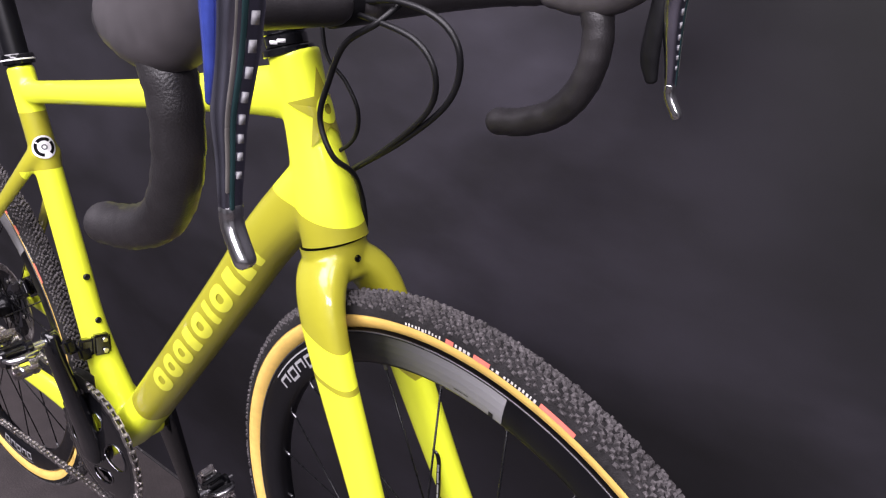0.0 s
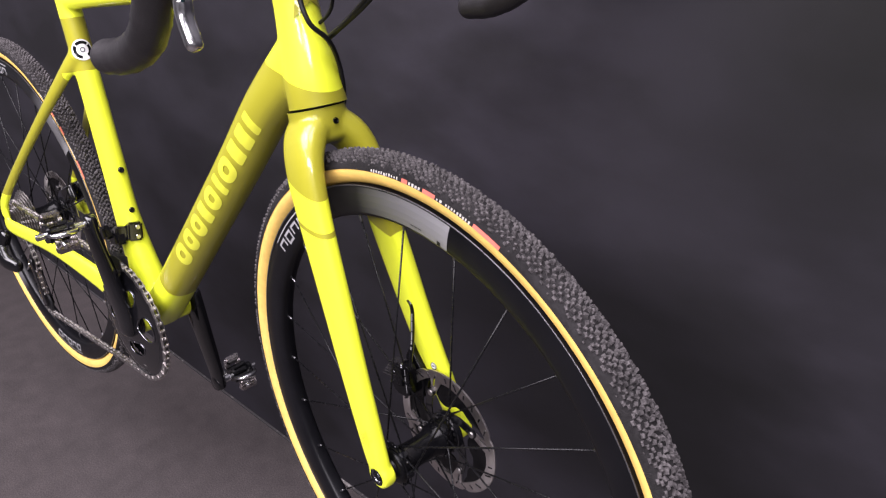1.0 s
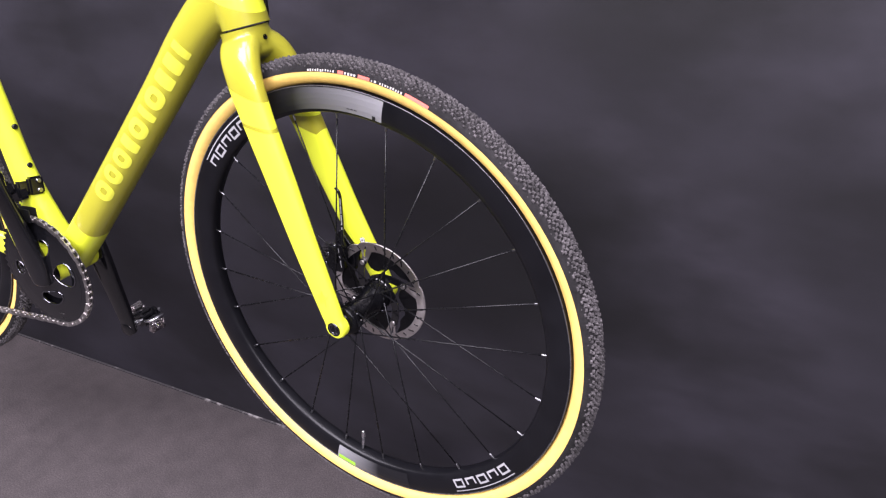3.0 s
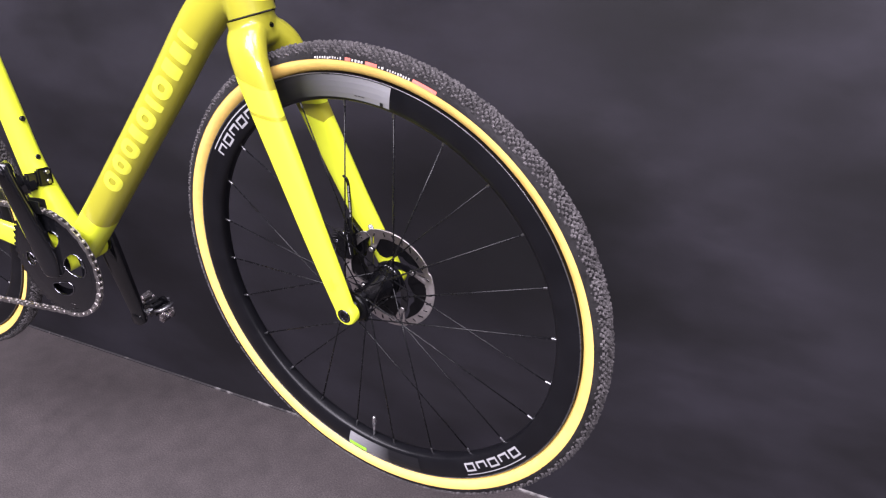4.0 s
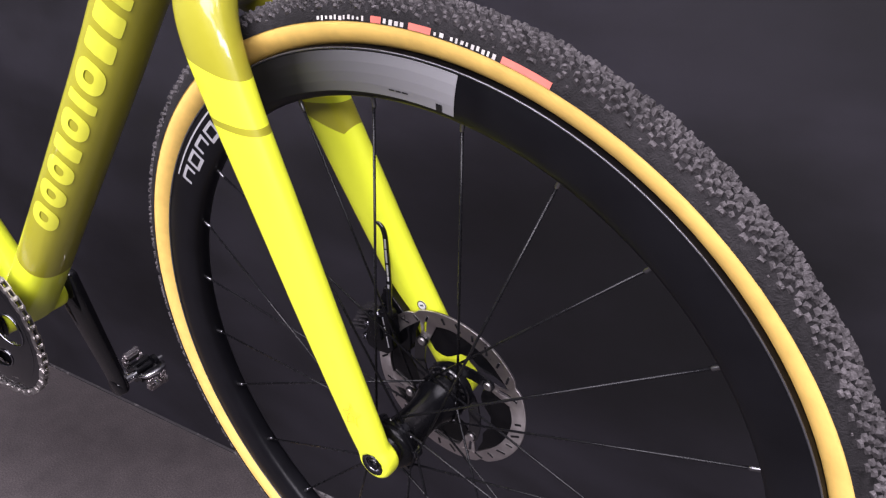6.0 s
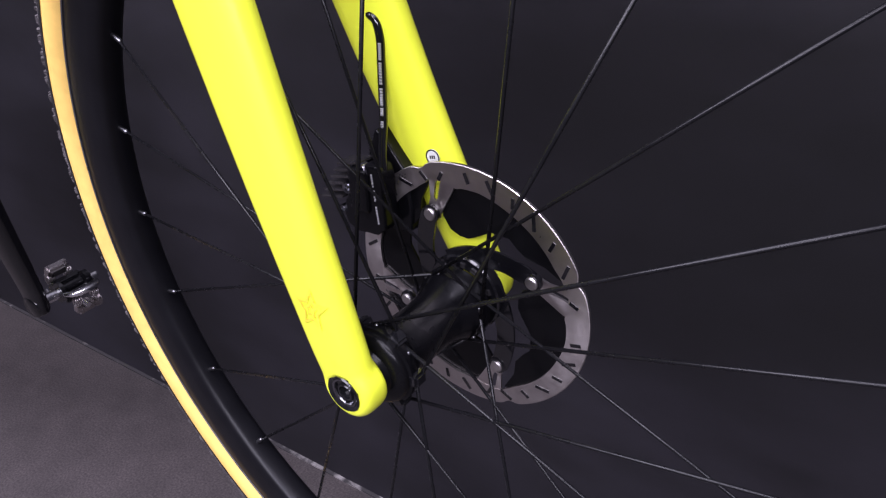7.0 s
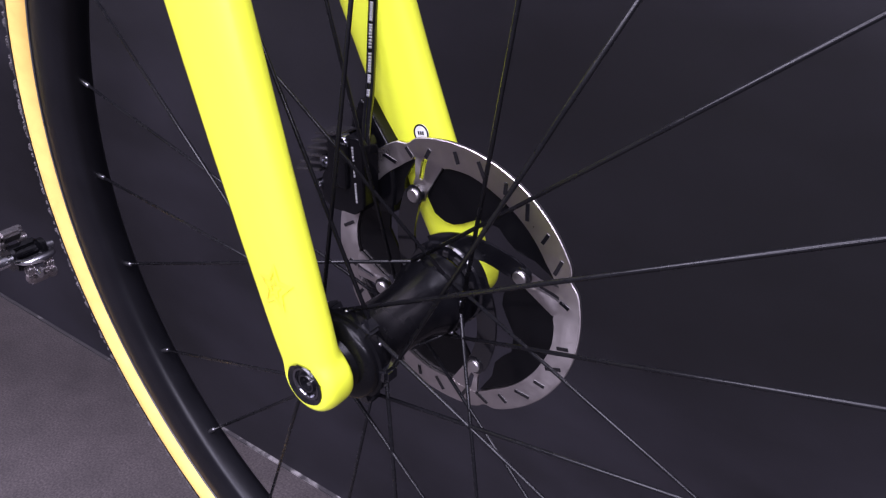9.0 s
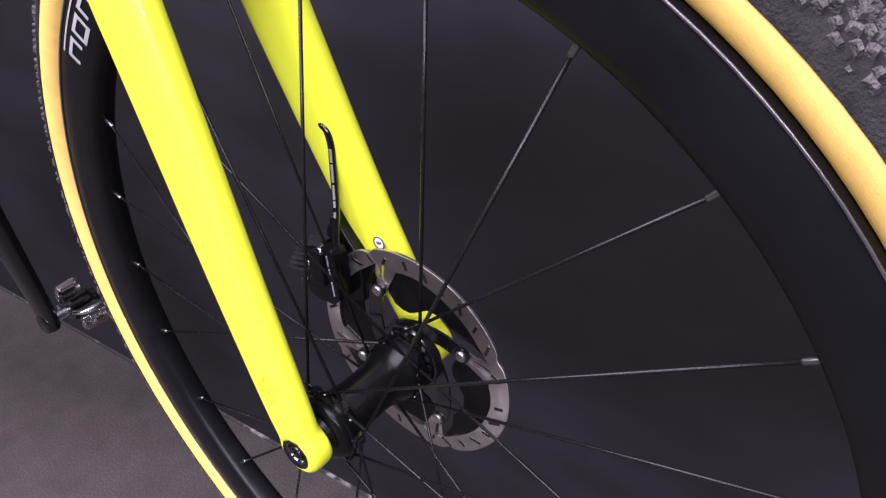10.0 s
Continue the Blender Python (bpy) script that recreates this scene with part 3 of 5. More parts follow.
# ---------- wheels ----------
def ring_arc(bm, r0, r1, a0, a1, y, n=24, y1=None):
    """A thin strip on a wheel's side between two radii and two angles (degrees)."""
    y1 = y if y1 is None else y1
    prev = None
    for k in range(n + 1):
        a = radians(a0 + (a1 - a0) * k / n)
        pair = (bm.verts.new((r0 * math.cos(a), y, r0 * math.sin(a))), bm.verts.new((r1 * math.cos(a), y1, r1 * math.sin(a))))
        if prev:
            bm.faces.new((prev[0], pair[0], pair[1], prev[1]))
        prev = pair


def rim_y(r):
    """Half width of the rim's side at a radius."""
    pts = [(0.2736, 0.0050), (0.2750, 0.0084), (0.279, 0.0110), (0.286, 0.0123), (0.294, 0.0129), (0.301, 0.0127), (0.3075, 0.0118)]
    for (ra, ya), (rb, yb) in zip(pts, pts[1:]):
        if r <= rb:
            return ya + (yb - ya) * (r - ra) / (rb - ra)
    return pts[-1][1]


C_R, C_S = 0.3230, 0.0158


def casing(phi, lift=0.0):
    """(radius, y) on the tyre's section; phi 0 at the crown, 90 degrees on the near side."""
    return C_R + (C_S + lift) * math.cos(radians(phi)), -(C_S + lift) * math.sin(radians(phi))


def wheel_meshes():
    out = {}
    bm = bmesh.new()
    lathe(bm, [casing(p) for p in range(82, 168, 5)], (0, 0, 0), 144, caps=False)
    lathe(bm, [casing(-p) for p in range(82, 168, 5)], (0, 0, 0), 144, caps=False)
    out["sidewall"] = link_mesh("sidewall", bm, M_SKIN)
    bm = bmesh.new()
    lathe(bm, [casing(p, 0.0006) for p in range(-84, 85, 4)], (0, 0, 0), 144, caps=False)
    out["tread"] = link_mesh("tread", bm, M_TREAD)
    # tread blocks: arrow pairs down the middle, square lugs on the shoulders
    rnd = random.Random(4)
    vs, fs = [], []

    def lug(ang, phi, along, across, high, twist):
        r, y = casing(phi)
        n = Vector((math.cos(radians(phi)), -math.sin(radians(phi)), 0))
        e1 = Vector((math.sin(radians(phi)), math.cos(radians(phi)), 0))
        e2 = Vector((0, 0, 1))
        c, s = math.cos(twist), math.sin(twist)
        u, v = e2 * c + e1 * s, e1 * c - e2 * s
        base = len(vs)
        rot = Matrix.Rotation(-radians(ang), 3, "Y")
        for h, k in ((-0.0008, 1.30), (high, 0.52)):
            for a, b in ((-1, -1), (1, -1), (1, 1), (-1, 1)):
                vs.append(rot @ (Vector((r, y, 0)) + n * h + u * a * along / 2 * k + v * b * across / 2 * k))
        fs.extend(tuple(base + i for i in f) for f in ((4, 5, 6, 7), (0, 1, 5, 4), (1, 2, 6, 5), (2, 3, 7, 6), (3, 0, 4, 7)))

    N = 270
    for i in range(N):
        a, half = 360 / N * i, 180 / N
        j = lambda w=1.0: rnd.uniform(-0.24, 0.24) * w
        h = lambda: 0.0036 + rnd.uniform(-0.0011, 0.0007)
        q = lambda v: v * rnd.uniform(0.66, 1.0)
        for s in (-1, 1):
            lug(a + j(), s * 5 + 4 * j(), q(0.0052), q(0.0034), h(), s * 0.42 + j(0.9))
            lug(a + half + j(), s * 15 + 5 * j(), q(0.0050), q(0.0036), h(), -s * 0.32 + j(0.9))
            lug(a + j(), s * 25 + 5 * j(), q(0.0052), q(0.0038), h(), s * 0.35 + j(0.9))
            lug(a + half + j(), s * 35 + 5 * j(), q(0.0050), q(0.0038), h(), -s * 0.25 + j(0.9))
            lug(a + j(), s * 45 + 4 * j(), q(0.0048), q(0.0036), 0.0030, s * 0.2 + j(0.9))
            if i % 2:
                lug(a + half + j(), s * 54 + 3 * j(), q(0.0058), q(0.0034), 0.0026, j())
            if i % 6 == 0:
                lug(a + half + j(), s * 62 + 3 * j(), q(0.0028), q(0.0020), 0.0012, j())
    me = bpy.data.meshes.new("lugs")
    me.from_pydata([tuple(v) for v in vs], [], fs)
    me.materials.append(M_LUG)
    out["lugs"] = me
    bm = bmesh.new()
    prof = [(0.2732, 0.0)] + [(r, -rim_y(r)) for r in (0.2736, 0.2742, 0.2750, 0.2768, 0.279, 0.283, 0.286, 0.290, 0.294, 0.298, 0.301, 0.304, 0.3075)] + [(0.3085, -0.008), (0.3060, 0.0)]
    prof += [(r, -y) for r, y in prof[-2:0:-1]]
    lathe(bm, prof, (0, 0, 0), 144, True)
    out["rim"] = link_mesh("rim", bm, M_CARBON)
    out["rim"].set_sharp_from_angle(angle=radians(50))
    # thin paler ring that draws the highlight along the rim's edge
    bm = bmesh.new()
    lathe(bm, [(0.3062, -0.0122), (0.3070, -0.0128), (0.3079, -0.0126), (0.3076, -0.0112)], (0, 0, 0), 144, True)
    out["rim_edge"] = link_mesh("rim_edge", bm, M_RIM_GLINT)
    bm = bmesh.new()
    tube(bm, [(0.2755, 0, 0), (0.2680, 0, 0), (0.2660, 0, 0)], 0.0016, 8, round_end=True)
    out["nipple"] = link_mesh("nipple", bm, M_NIPPLE)
    bm = bmesh.new()
    tube(bm, [(-0.0008, 0, -0.0012), (0.0008, 0, 0.0012)], 0.0011, 8, round_end=True)
    out["spoke_head"] = link_mesh("spoke_head", bm, M_NIPPLE)
    bm = bmesh.new()
    tube(bm, [(0.280, 0, 0), (0.245, 0, 0)], 0.0026, 10)
    tube(bm, [(0.246, 0, 0), (0.238, 0, 0)], 0.0036, 10, round_end=True)
    out["valve"] = link_mesh("valve", bm, M_CHROME)
    return out


WM = wheel_meshes()
SPOKE_OFF = 1.6
# the spoke holes are not quite evenly spaced
UNEVEN = [0, 0, 0, -0.3, -0.2, 0, 0.3, 0.6, 0.8, 0.95, 1.15, 1.1, 0.4, -0.3, -0.2, -0.3, -0.3, -0.3, -0.2, 0, 0, 0.1, 0.2, 0.2]


def rotor_parts(wheel, y):
    place = Matrix.Translation((0, 0, 0.0022)) @ Matrix.Rotation(radians(1.5), 4, "Y") @ Matrix.Diagonal((1.068, 1, 1.068, 1))

    def disc_part(*args, **kw):
        ob = part(*args, **kw)
        ob.matrix_local = place
        return ob

    edge = [(-96, 0.0637), (-94, 0.0622), (-85, 0.0606), (-70, 0.0603), (-50, 0.0600), (-35, 0.0605), (-25, 0.0596), (-21, 0.0586), (-19, 0.0605), (-6, 0.0637)]
    ex, er = [e[0] for e in edge], [e[1] for e in edge]

    def at(k, r, rel):
        a = radians(28 + 90 * k + rel)
        return r * math.cos(a), r * math.sin(a)

    bm = bmesh.new()
    n = 240
    ring = []
    for k in range(n):
        deg = 360 * k / n
        a = radians(deg)
        ro = 0.0724 - 0.0022 * max(0.0, math.cos(4 * (a - radians(114)))) ** 40
        ri = float(np.interp((deg - 28 + 96) % 90 - 96, ex, er))
        ring.append([bm.verts.new((r * math.cos(a), yy, r * math.sin(a))) for r, yy in ((ri, y - 0.0009), (ro - 0.0004, y - 0.0009), (ro, y - 0.0006), (ro, y + 0.0009), (ri, y + 0.0009))])
    for k in range(n):
        p, q = ring[k], ring[(k + 1) % n]
        for i in range(5):
            bm.faces.new((p[i], q[i], q[(i + 1) % 5], p[(i + 1) % 5]))
    disc_part("brake_rotor", bm, M_ROTOR, wheel, "turned steel brake disc ring with slots", sharp=20)
    for k in range(4):
        bm = bmesh.new()
        # two flanks with an open slot between them
        plate(bm, [at(k, r, d) for r, d in ((0.0405, 7), (0.0445, 8.5), (0.0475, 4), (0.0540, -3), (0.0640, -6.5), (0.0655, -8), (0.0652, -12.0), (0.0600, -8.8), (0.0530, -5.0), (0.0515, -6.2), (0.0410, 1.5))], y - 0.0007, y + 0.0007)
        plate(bm, [at(k, r, d) for r, d in ((0.0410, 1.5), (0.0515, -6.2), (0.0525, -7.8), (0.0600, -11.8), (0.0651, -15.0), (0.0650, -18), (0.0600, -20.5), (0.0578, -20), (0.0545, -17.5), (0.0450, -7.5), (0.0415, -4))], y - 0.0007, y + 0.0007)
        disc_part("rotor_arm", bm, M_ROTOR, wheel, "steel disc arm", sharp=20)
    bm = bmesh.new()
    for k in range(30):
        if -26 < (12 * k + 18 - 28 + 96) % 90 - 96 or (12 * k + 18 - 28 + 96) % 90 - 96 < -95:
            continue
        m = Matrix.Rotation(-radians(12 * k + 18), 4, "Y") @ Matrix.Translation((0.0660, 0, 0)) @ Matrix.Rotation(radians(48 if k % 2 else 66), 4, "Y")
        box(bm, (0, y - 0.001, 0), (0.0018, 0.0006, 0.0082 if k % 2 else 0.0058), m)
    for k in range(4):
        (x0, z0), (x1, z1) = at(k, 0.0630, -12.4), at(k, 0.0668, -15)
        m = axis_matrix(Vector(((x0 + x1) / 2, y - 0.001, (z0 + z1) / 2)), (x1 - x0, 0, z1 - z0), (0, 1, 0))
        box(bm, (0, 0, 0), (0.0019, 0.0052, 0.0006), m)
    disc_part("slot_pattern", bm, M_BLACK, wheel, kind="stuff")
    for k in range(4):
        # curved black spider arm
        bm = bmesh.new()
        rows = curve_points([(*at(k, r, d), w) for r, d, w in ((0.0185, 92, 0.0062), (0.0208, 68, 0.0060), (0.0260, 43, 0.0056), (0.0340, 22, 0.0052), (0.0420, 7, 0.0052), (0.0470, 1, 0.0044))], 4)
        left, right = [], []
        for i, q in enumerate(rows):
            d = rows[min(i + 1, len(rows) - 1)][:2] - rows[max(i - 1, 0)][:2]
            d = d / np.linalg.norm(d) * q[2]
            left.append((q[0] - d[1], q[1] + d[0]))
            right.append((q[0] + d[1], q[1] - d[0]))
        plate(bm, left + right[::-1], y - 0.0024, y - 0.0009)
        disc_part("spider_arm", bm, M_BLACK, wheel, "gloss black curved disc carrier arm", sharp=30)
        # black cooling plate filling the window behind the ring
        bm = bmesh.new()
        out = [at(k, 0.0620, -14 - 81 * i / 16) for i in range(17)]
        out += [at(k, r, d) for r, d in ((0.0540, -84), (0.0470, -77), (0.0455, -68), (0.0462, -60), (0.0415, -47), (0.0338, -36), (0.0310, -28), (0.0314, -18), (0.0350, -9), (0.0430, -6), (0.0510, -10))]
        plate(bm, out, y + 0.0011, y + 0.0026)
        disc_part("cooling_fin", bm, M_PLATE, wheel, "gloss black cooling fin", sharp=30)
        bm = bmesh.new()
        p = at(k, 0.0458, 0)
        lathe(bm, [(0.0050, y), (0.0050, y - 0.0026), (0.0044, y - 0.0030), (0.0035, y - 0.0030)], (p[0], 0, p[1]), 20, caps=False)
        disc_part("rivet_seat", bm, M_BLACK, wheel)
        bm = bmesh.new()
        lathe(bm, [(0.0035, y), (0.0035, y - 0.0040), (0.0029, y - 0.0046), (0.0001, y - 0.0049)], (p[0], 0, p[1]), 20)
        disc_part("rivet", bm, M_STEEL, wheel, "domed steel rivet", sharp=30)
    bm = bmesh.new()
    lathe(bm, [(0.0150, y - 0.004), (0.0212, y - 0.004), (0.0222, y - 0.003), (0.0222, y + 0.003), (0.0150, y + 0.003)], (0, 0, 0), 48, True)
    disc_part("lock_ring", bm, M_BLACK, wheel, "black splined lock ring", sharp=30)
    for k in range(16):
        bm = bmesh.new()
        box(bm, (0.0172, y - 0.0042, 0), (0.0026, 0.0012, 0.0032), Matrix.Rotation(radians(22.5 * k), 4, "Y"))
        disc_part("spline", bm, M_FIN, wheel)


def build_wheel(name, label, m, rear=False):
    wheel = new(name)
    wheel.parent = bicycle
    wheel.matrix_local = m
    tagged(wheel, label)
    shared("sidewall", WM["sidewall"], wheel, label="amber tan tyre sidewall")
    shared("tread", WM["tread"], wheel, label="black knobbly tyre tread")
    tagged(shared("tread_pattern", WM["lugs"], wheel), kind="stuff")
    shared("rim", WM["rim"], wheel, label="deep matte black carbon rim")
    shared("rim_edge", WM["rim_edge"], wheel, label="thin grey rim edge drawn as a highlight line")
    near, far = (-0.024, 0.030) if rear else (-0.036, 0.020)
    for i in range(24):
        ang = SPOKE_OFF + 15 * i + UNEVEN[i]
        shared("nipple", WM["nipple"], wheel, Matrix.Rotation(-radians(ang), 4, "Y"))
        flange, turn = (far if i % 2 else near), (1 if i % 4 > 1 else -1)
        a, b = radians(ang), radians(ang - UNEVEN[i] + turn * 88)
        r = 0.0205
        bm = bmesh.new()
        tube(bm, [(0.268 * math.cos(a), 0.0, 0.268 * math.sin(a)), (r * math.cos(b), flange, r * math.sin(b))], 0.00105, 6)
        part("spoke", bm, M_SPOKE, wheel, sharp=0)
        shared("spoke_head", WM["spoke_head"], wheel, Matrix.Translation((r * math.cos(b), flange, r * math.sin(b))) @ Matrix.Rotation(-b, 4, "Y"))
    shared("valve", WM["valve"], wheel, Matrix.Rotation(-radians(VALVE_ANG), 4, "Y"), "bright metal tyre valve")
    bm = bmesh.new()
    lathe(bm, [(0.001, -0.0485), (0.0125, -0.0485), (0.0135, -0.046), (0.0170, -0.0455), (0.0196, -0.0440), (0.0205, -0.0425), (0.0205, -0.0405), (0.0219, -0.0398), (0.0219, -0.0345), (0.0192, -0.0308), (0.0150, -0.0306)], (0, 0, 0), 48, True)
    part("hub_flange", bm, M_PLATE, wheel, "gloss black hub flange")
    bm = bmesh.new()
    lathe(bm, [(0.001, -0.0309), (0.0180, -0.0309), (0.0168, -0.0270), (0.0155, -0.0180), (0.0153, -0.004), (0.0160, 0.006), (0.0180, 0.013), (0.0205, 0.0180), (0.0220, 0.0222), (0.0220, 0.0280), (0.0185, 0.0300), (0.0175, 0.034), (0.0150, 0.0365), (0.0145, 0.042), (0.0105, 0.0435), (0.0105, 0.0485), (0.001, 0.0485)], (0, 0, 0), 48)
    hub = part("hub", bm, M_HUB, wheel, "black alloy wheel hub", sharp=35)
    for k in range(6):
        bm = bmesh.new()
        m2 = Matrix.Rotation(radians(60 * k), 4, "Y")
        box(bm, (0.0212, near - 0.0005, 0), (0.0075, 0.0085, 0.0075), m2, 0.0014)
        part("spoke_lug", bm, M_BLACK, wheel)
    rotor_parts(wheel, 0.037)
    return wheel


VALVE_ANG = -96.5
FRONT_M = Matrix.Translation((0.0036, 0.0, 0.5955))
front_wheel = build_wheel("front_wheel", "knobbly front wheel with tan sidewalls and deep black rim", FRONT_M)
rear_wheel = build_wheel("rear_wheel", "knobbly rear wheel with tan sidewalls and deep black rim", STEER_M @ Matrix.Translation(REAR) @ Matrix.Rotation(radians(40), 4, "Y"), True)


def rim_patch(wheel, name, r0, r1, a0, a1, material, label, lift=0.0006, n=72):
    bm = bmesh.new()
    rs = [r0 + (r1 - r0) * k / 4 for k in range(5)]
    for ra, rb in zip(rs, rs[1:]):
        ring_arc(bm, ra, rb, a0, a1, -rim_y(ra) - lift, n, -rim_y(rb) - lift)
    return part(name, bm, material, wheel, label, sharp=0)


def rim_letters(wheel, a0, a1, count, flip):
    """A printed word as plain outlined blocks with a line along the rim's edge."""
    bm = bmesh.new()
    step = (a1 - a0) / count
    for i in range(count):
        s, e = a0 + step * (i + 0.1), a0 + step * (i + 0.88)
        lo, hi = 0.2815, 0.2955
        w = 0.0030
        wa = math.degrees(w / 0.289) * (1 if e > s else -1)
        cells = [(lo, lo + w, s, e), (hi - w, hi, s, e), (lo + w, hi - w, s, s + wa), (lo + w, hi - w, e - wa, e)]
        if i % 2 == flip:
            cells = cells[:1] + cells[2:] if flip else cells[1:]
        for r0, r1, b0, b1 in cells:
            ring_arc(bm, r0, r1, b0, b1, -rim_y(r0) - 0.0006, 6, -rim_y(r1) - 0.0006)
    lo, hi = 0.3000, 0.3016
    ring_arc(bm, lo, hi, a0, a1, -rim_y(lo) - 0.0006, 16, -rim_y(hi) - 0.0006)
    return part("rim_print", bm, M_LETTER, wheel, "grey printed outline blocks", sharp=0)


flick = random.Random(12)
for wheel in (front_wheel, rear_wheel):
    rim_letters(wheel, 143.5, 121.5, 5, 0)
    rim_letters(wheel, -38, -61, 5, 1)
    # the panels' colour ramps hold the print's fade and a painted reflection
    rim_patch(wheel, "silver_panel", 0.2790, 0.3058, 76.6, 112, M_PANEL_TOP, "silver rim print fading to black, with a reflection painted in")
    rim_patch(wheel, "silver_panel", 0.2790, 0.3050, -104.2, -78, M_PANEL_LOW, "silver rim print fading to black, with a reflection painted in")
    rim_patch(wheel, "green_sticker", 0.2965, 0.3040, -103.8, -97.6, M_GREEN, "small bright green sticker", 0.0012, 8)
    # small print on the panel
    bm = bmesh.new()
    for a, w in ((86.5, 0.9), (85.4, 0.8), (84.4, 0.9)):
        ring_arc(bm, 0.2835, 0.2845, a, a - w, -rim_y(0.2835) - 0.0011, 6, -rim_y(0.2845) - 0.0011)
    ring_arc(bm, 0.279, 0.284, 79.2, 78.3, -rim_y(0.279) - 0.0011, 4, -rim_y(0.284) - 0.0011)
    part("fine_print", bm, M_SATIN, wheel, sharp=0, kind="stuff")
    # printed flashes on the tyre's shoulder
    for nm, material, spans in (("cream_flash", M_SCRIPT, ((95.7, 88.4), (86.1, 83.1), (79.6, 78.2), (77.6, 72.0))), ("red_flash", M_RED, ((87.8, 86.4), (82.8, 80.0), (71.6, 66.0)))):
        for a0, a1 in spans:
            bm = bmesh.new()
            n = max(1, int((a0 - a1) / 0.62)) if material is M_SCRIPT else 1
            for k in range(n):
                b0 = a0 + (a1 - a0) * k / n
                b1 = a0 + (a1 - a0) * (k + (flick.uniform(0.4, 0.72) if n > 1 else 1)) / n
                p0, p1 = (83 - flick.uniform(0, 3), 73 + flick.uniform(-1.5, 2)) if n > 1 else (83, 70)
                (r0, y0), (r1, y1) = casing(p0, 0.0012), casing(p1, 0.0012)
                ring_arc(bm, r0, r1, b0, b1, y0, 6, y1)
            part(nm, bm, material, wheel, sharp=0)

# ---------- front brake ----------
caliper = new("brake_caliper")
caliper.parent = bicycle
caliper.matrix_local = nudge((-0.0556, 0.0184, 0.6674), (-1.14, -1.11, -0.63), (0.0003, 0.0027, -0.0014))
tagged(caliper, "black finned hydraulic disc brake caliper")
bm = bmesh.new()
plate(bm, [(-0.0680, 0.648), (-0.0640, 0.672), (-0.0580, 0.684), (-0.0540, 0.682), (-0.0450, 0.671), (-0.0385, 0.663), (-0.0360, 0.654), (-0.0340, 0.640), (-0.0360, 0.625), (-0.0500, 0.622), (-0.0620, 0.632)], 0.0345, 0.0500)
box(bm, (-0.0600, 0.030, 0.652), (0.014, 0.024, 0.026))
fuse(part("caliper_body", bm, M_HUB, caliper, sharp=0), 0.0011, 5)
# the inner half stands close to the disc
deep = Matrix.Translation((0.18, -0.215, 0.79)) @ Matrix.Diagonal((1.046, 1.046, 1.046, 1)) @ Matrix.Translation((-0.18, 0.215, -0.79))
flat = Matrix.Translation((0, 0.0225, 0)) @ Matrix.Diagonal((1, 0.75, 1, 1)) @ Matrix.Translation((0, -0.0225, 0))
NEAR_HALF = caliper.matrix_local.inverted() @ flat @ deep @ caliper.matrix_local


def near_half(ob):
    ob.matrix_local = NEAR_HALF
    return ob


bm = bmesh.new()
plate(bm, [(-0.0640, 0.640), (-0.0625, 0.648), (-0.0530, 0.664), (-0.0465, 0.673), (-0.0360, 0.674), (-0.0335, 0.670), (-0.0335, 0.638), (-0.0400, 0.632), (-0.0550, 0.631), (-0.0620, 0.634)], 0.0095, 0.0255)
near_half(fuse(part("caliper_body", bm, M_HUB, caliper, sharp=0), 0.0011, 5))
for k in range(6):
    bm = bmesh.new()
    f = k / 5
    box(bm, (-0.003, 0, 0), (0.0185, 0.0170, 0.0013), Matrix.Translation((-0.0540 - 0.0160 * f, 0.0180, 0.6720 - 0.0235 * f)) @ Matrix.Rotation(radians(-12), 4, "Y"), 0.0004)
    near_half(part("fin", bm, M_FIN, caliper, "dark anodised cooling fin", sharp=30))
for (x, z), r in (((-0.0590, 0.6565), 0.0036), ((-0.0645, 0.6420), 0.0030), ((-0.0470, 0.6690), 0.0044)):
    bm = bmesh.new()
    lathe(bm, [(0.0001, 0.0105), (r * 0.45, 0.0105), (r * 0.5, 0.0085), (r * 0.85, 0.0080), (r, 0.0092), (r, 0.0150), (0.0001, 0.0150)], (x, 0, z), 18)
    near_half(part("bolt", bm, M_DARKCHROME, caliper, "polished dark hex bolt", sharp=30))
bm = bmesh.new()
rnd = random.Random(9)
f = 0.0
while f < 1:
    h = rnd.uniform(0.03, 0.06)
    if not 0.24 < f < 0.30 and not 0.55 < f < 0.60:
        box(bm, (-0.0398 + 0.0022 * f, 0.0092, 0.6690 - 0.0285 * (f + h / 2)), (0.0009, 0.0008, 0.0285 * h), None)
    f += h + 0.012
near_half(part("printed_strip", bm, M_LETTER, caliper, sharp=0))
bm = bmesh.new()
# from the caliper up into a port on the inner side of the leg
HOSE = [(-0.0455, 0.0255, 0.660), (-0.0465, 0.0275, 0.675), (-0.0478, 0.0315, 0.690), (-0.0492, 0.0342, 0.7024), (-0.0500, 0.0362, 0.7202), (-0.0492, 0.0362, 0.7337), (-0.0513, 0.0364, 0.7425), (-0.0560, 0.0370, 0.7455), (-0.0625, 0.0430, 0.7435)]
HOSE = [tuple(caliper.matrix_local.inverted() @ Vector(q)) for q in HOSE]
tube(bm, HOSE, 0.0024, 10, 6)
part("brake_hose", bm, M_BLACK, caliper, "black hydraulic hose")
bm = bmesh.new()
path = curve_points(HOSE, 24)
for i, j in ((46, 52), (58, 66), (68, 82), (84, 100), (102, 118)):
    for k in range(i, j, 2):
        box(bm, tuple(path[k] + np.array((0.0010, -0.0022, 0))), (0.0016, 0.0008, 0.0012))
part("hose_print", bm, M_LETTER, caliper, sharp=0)

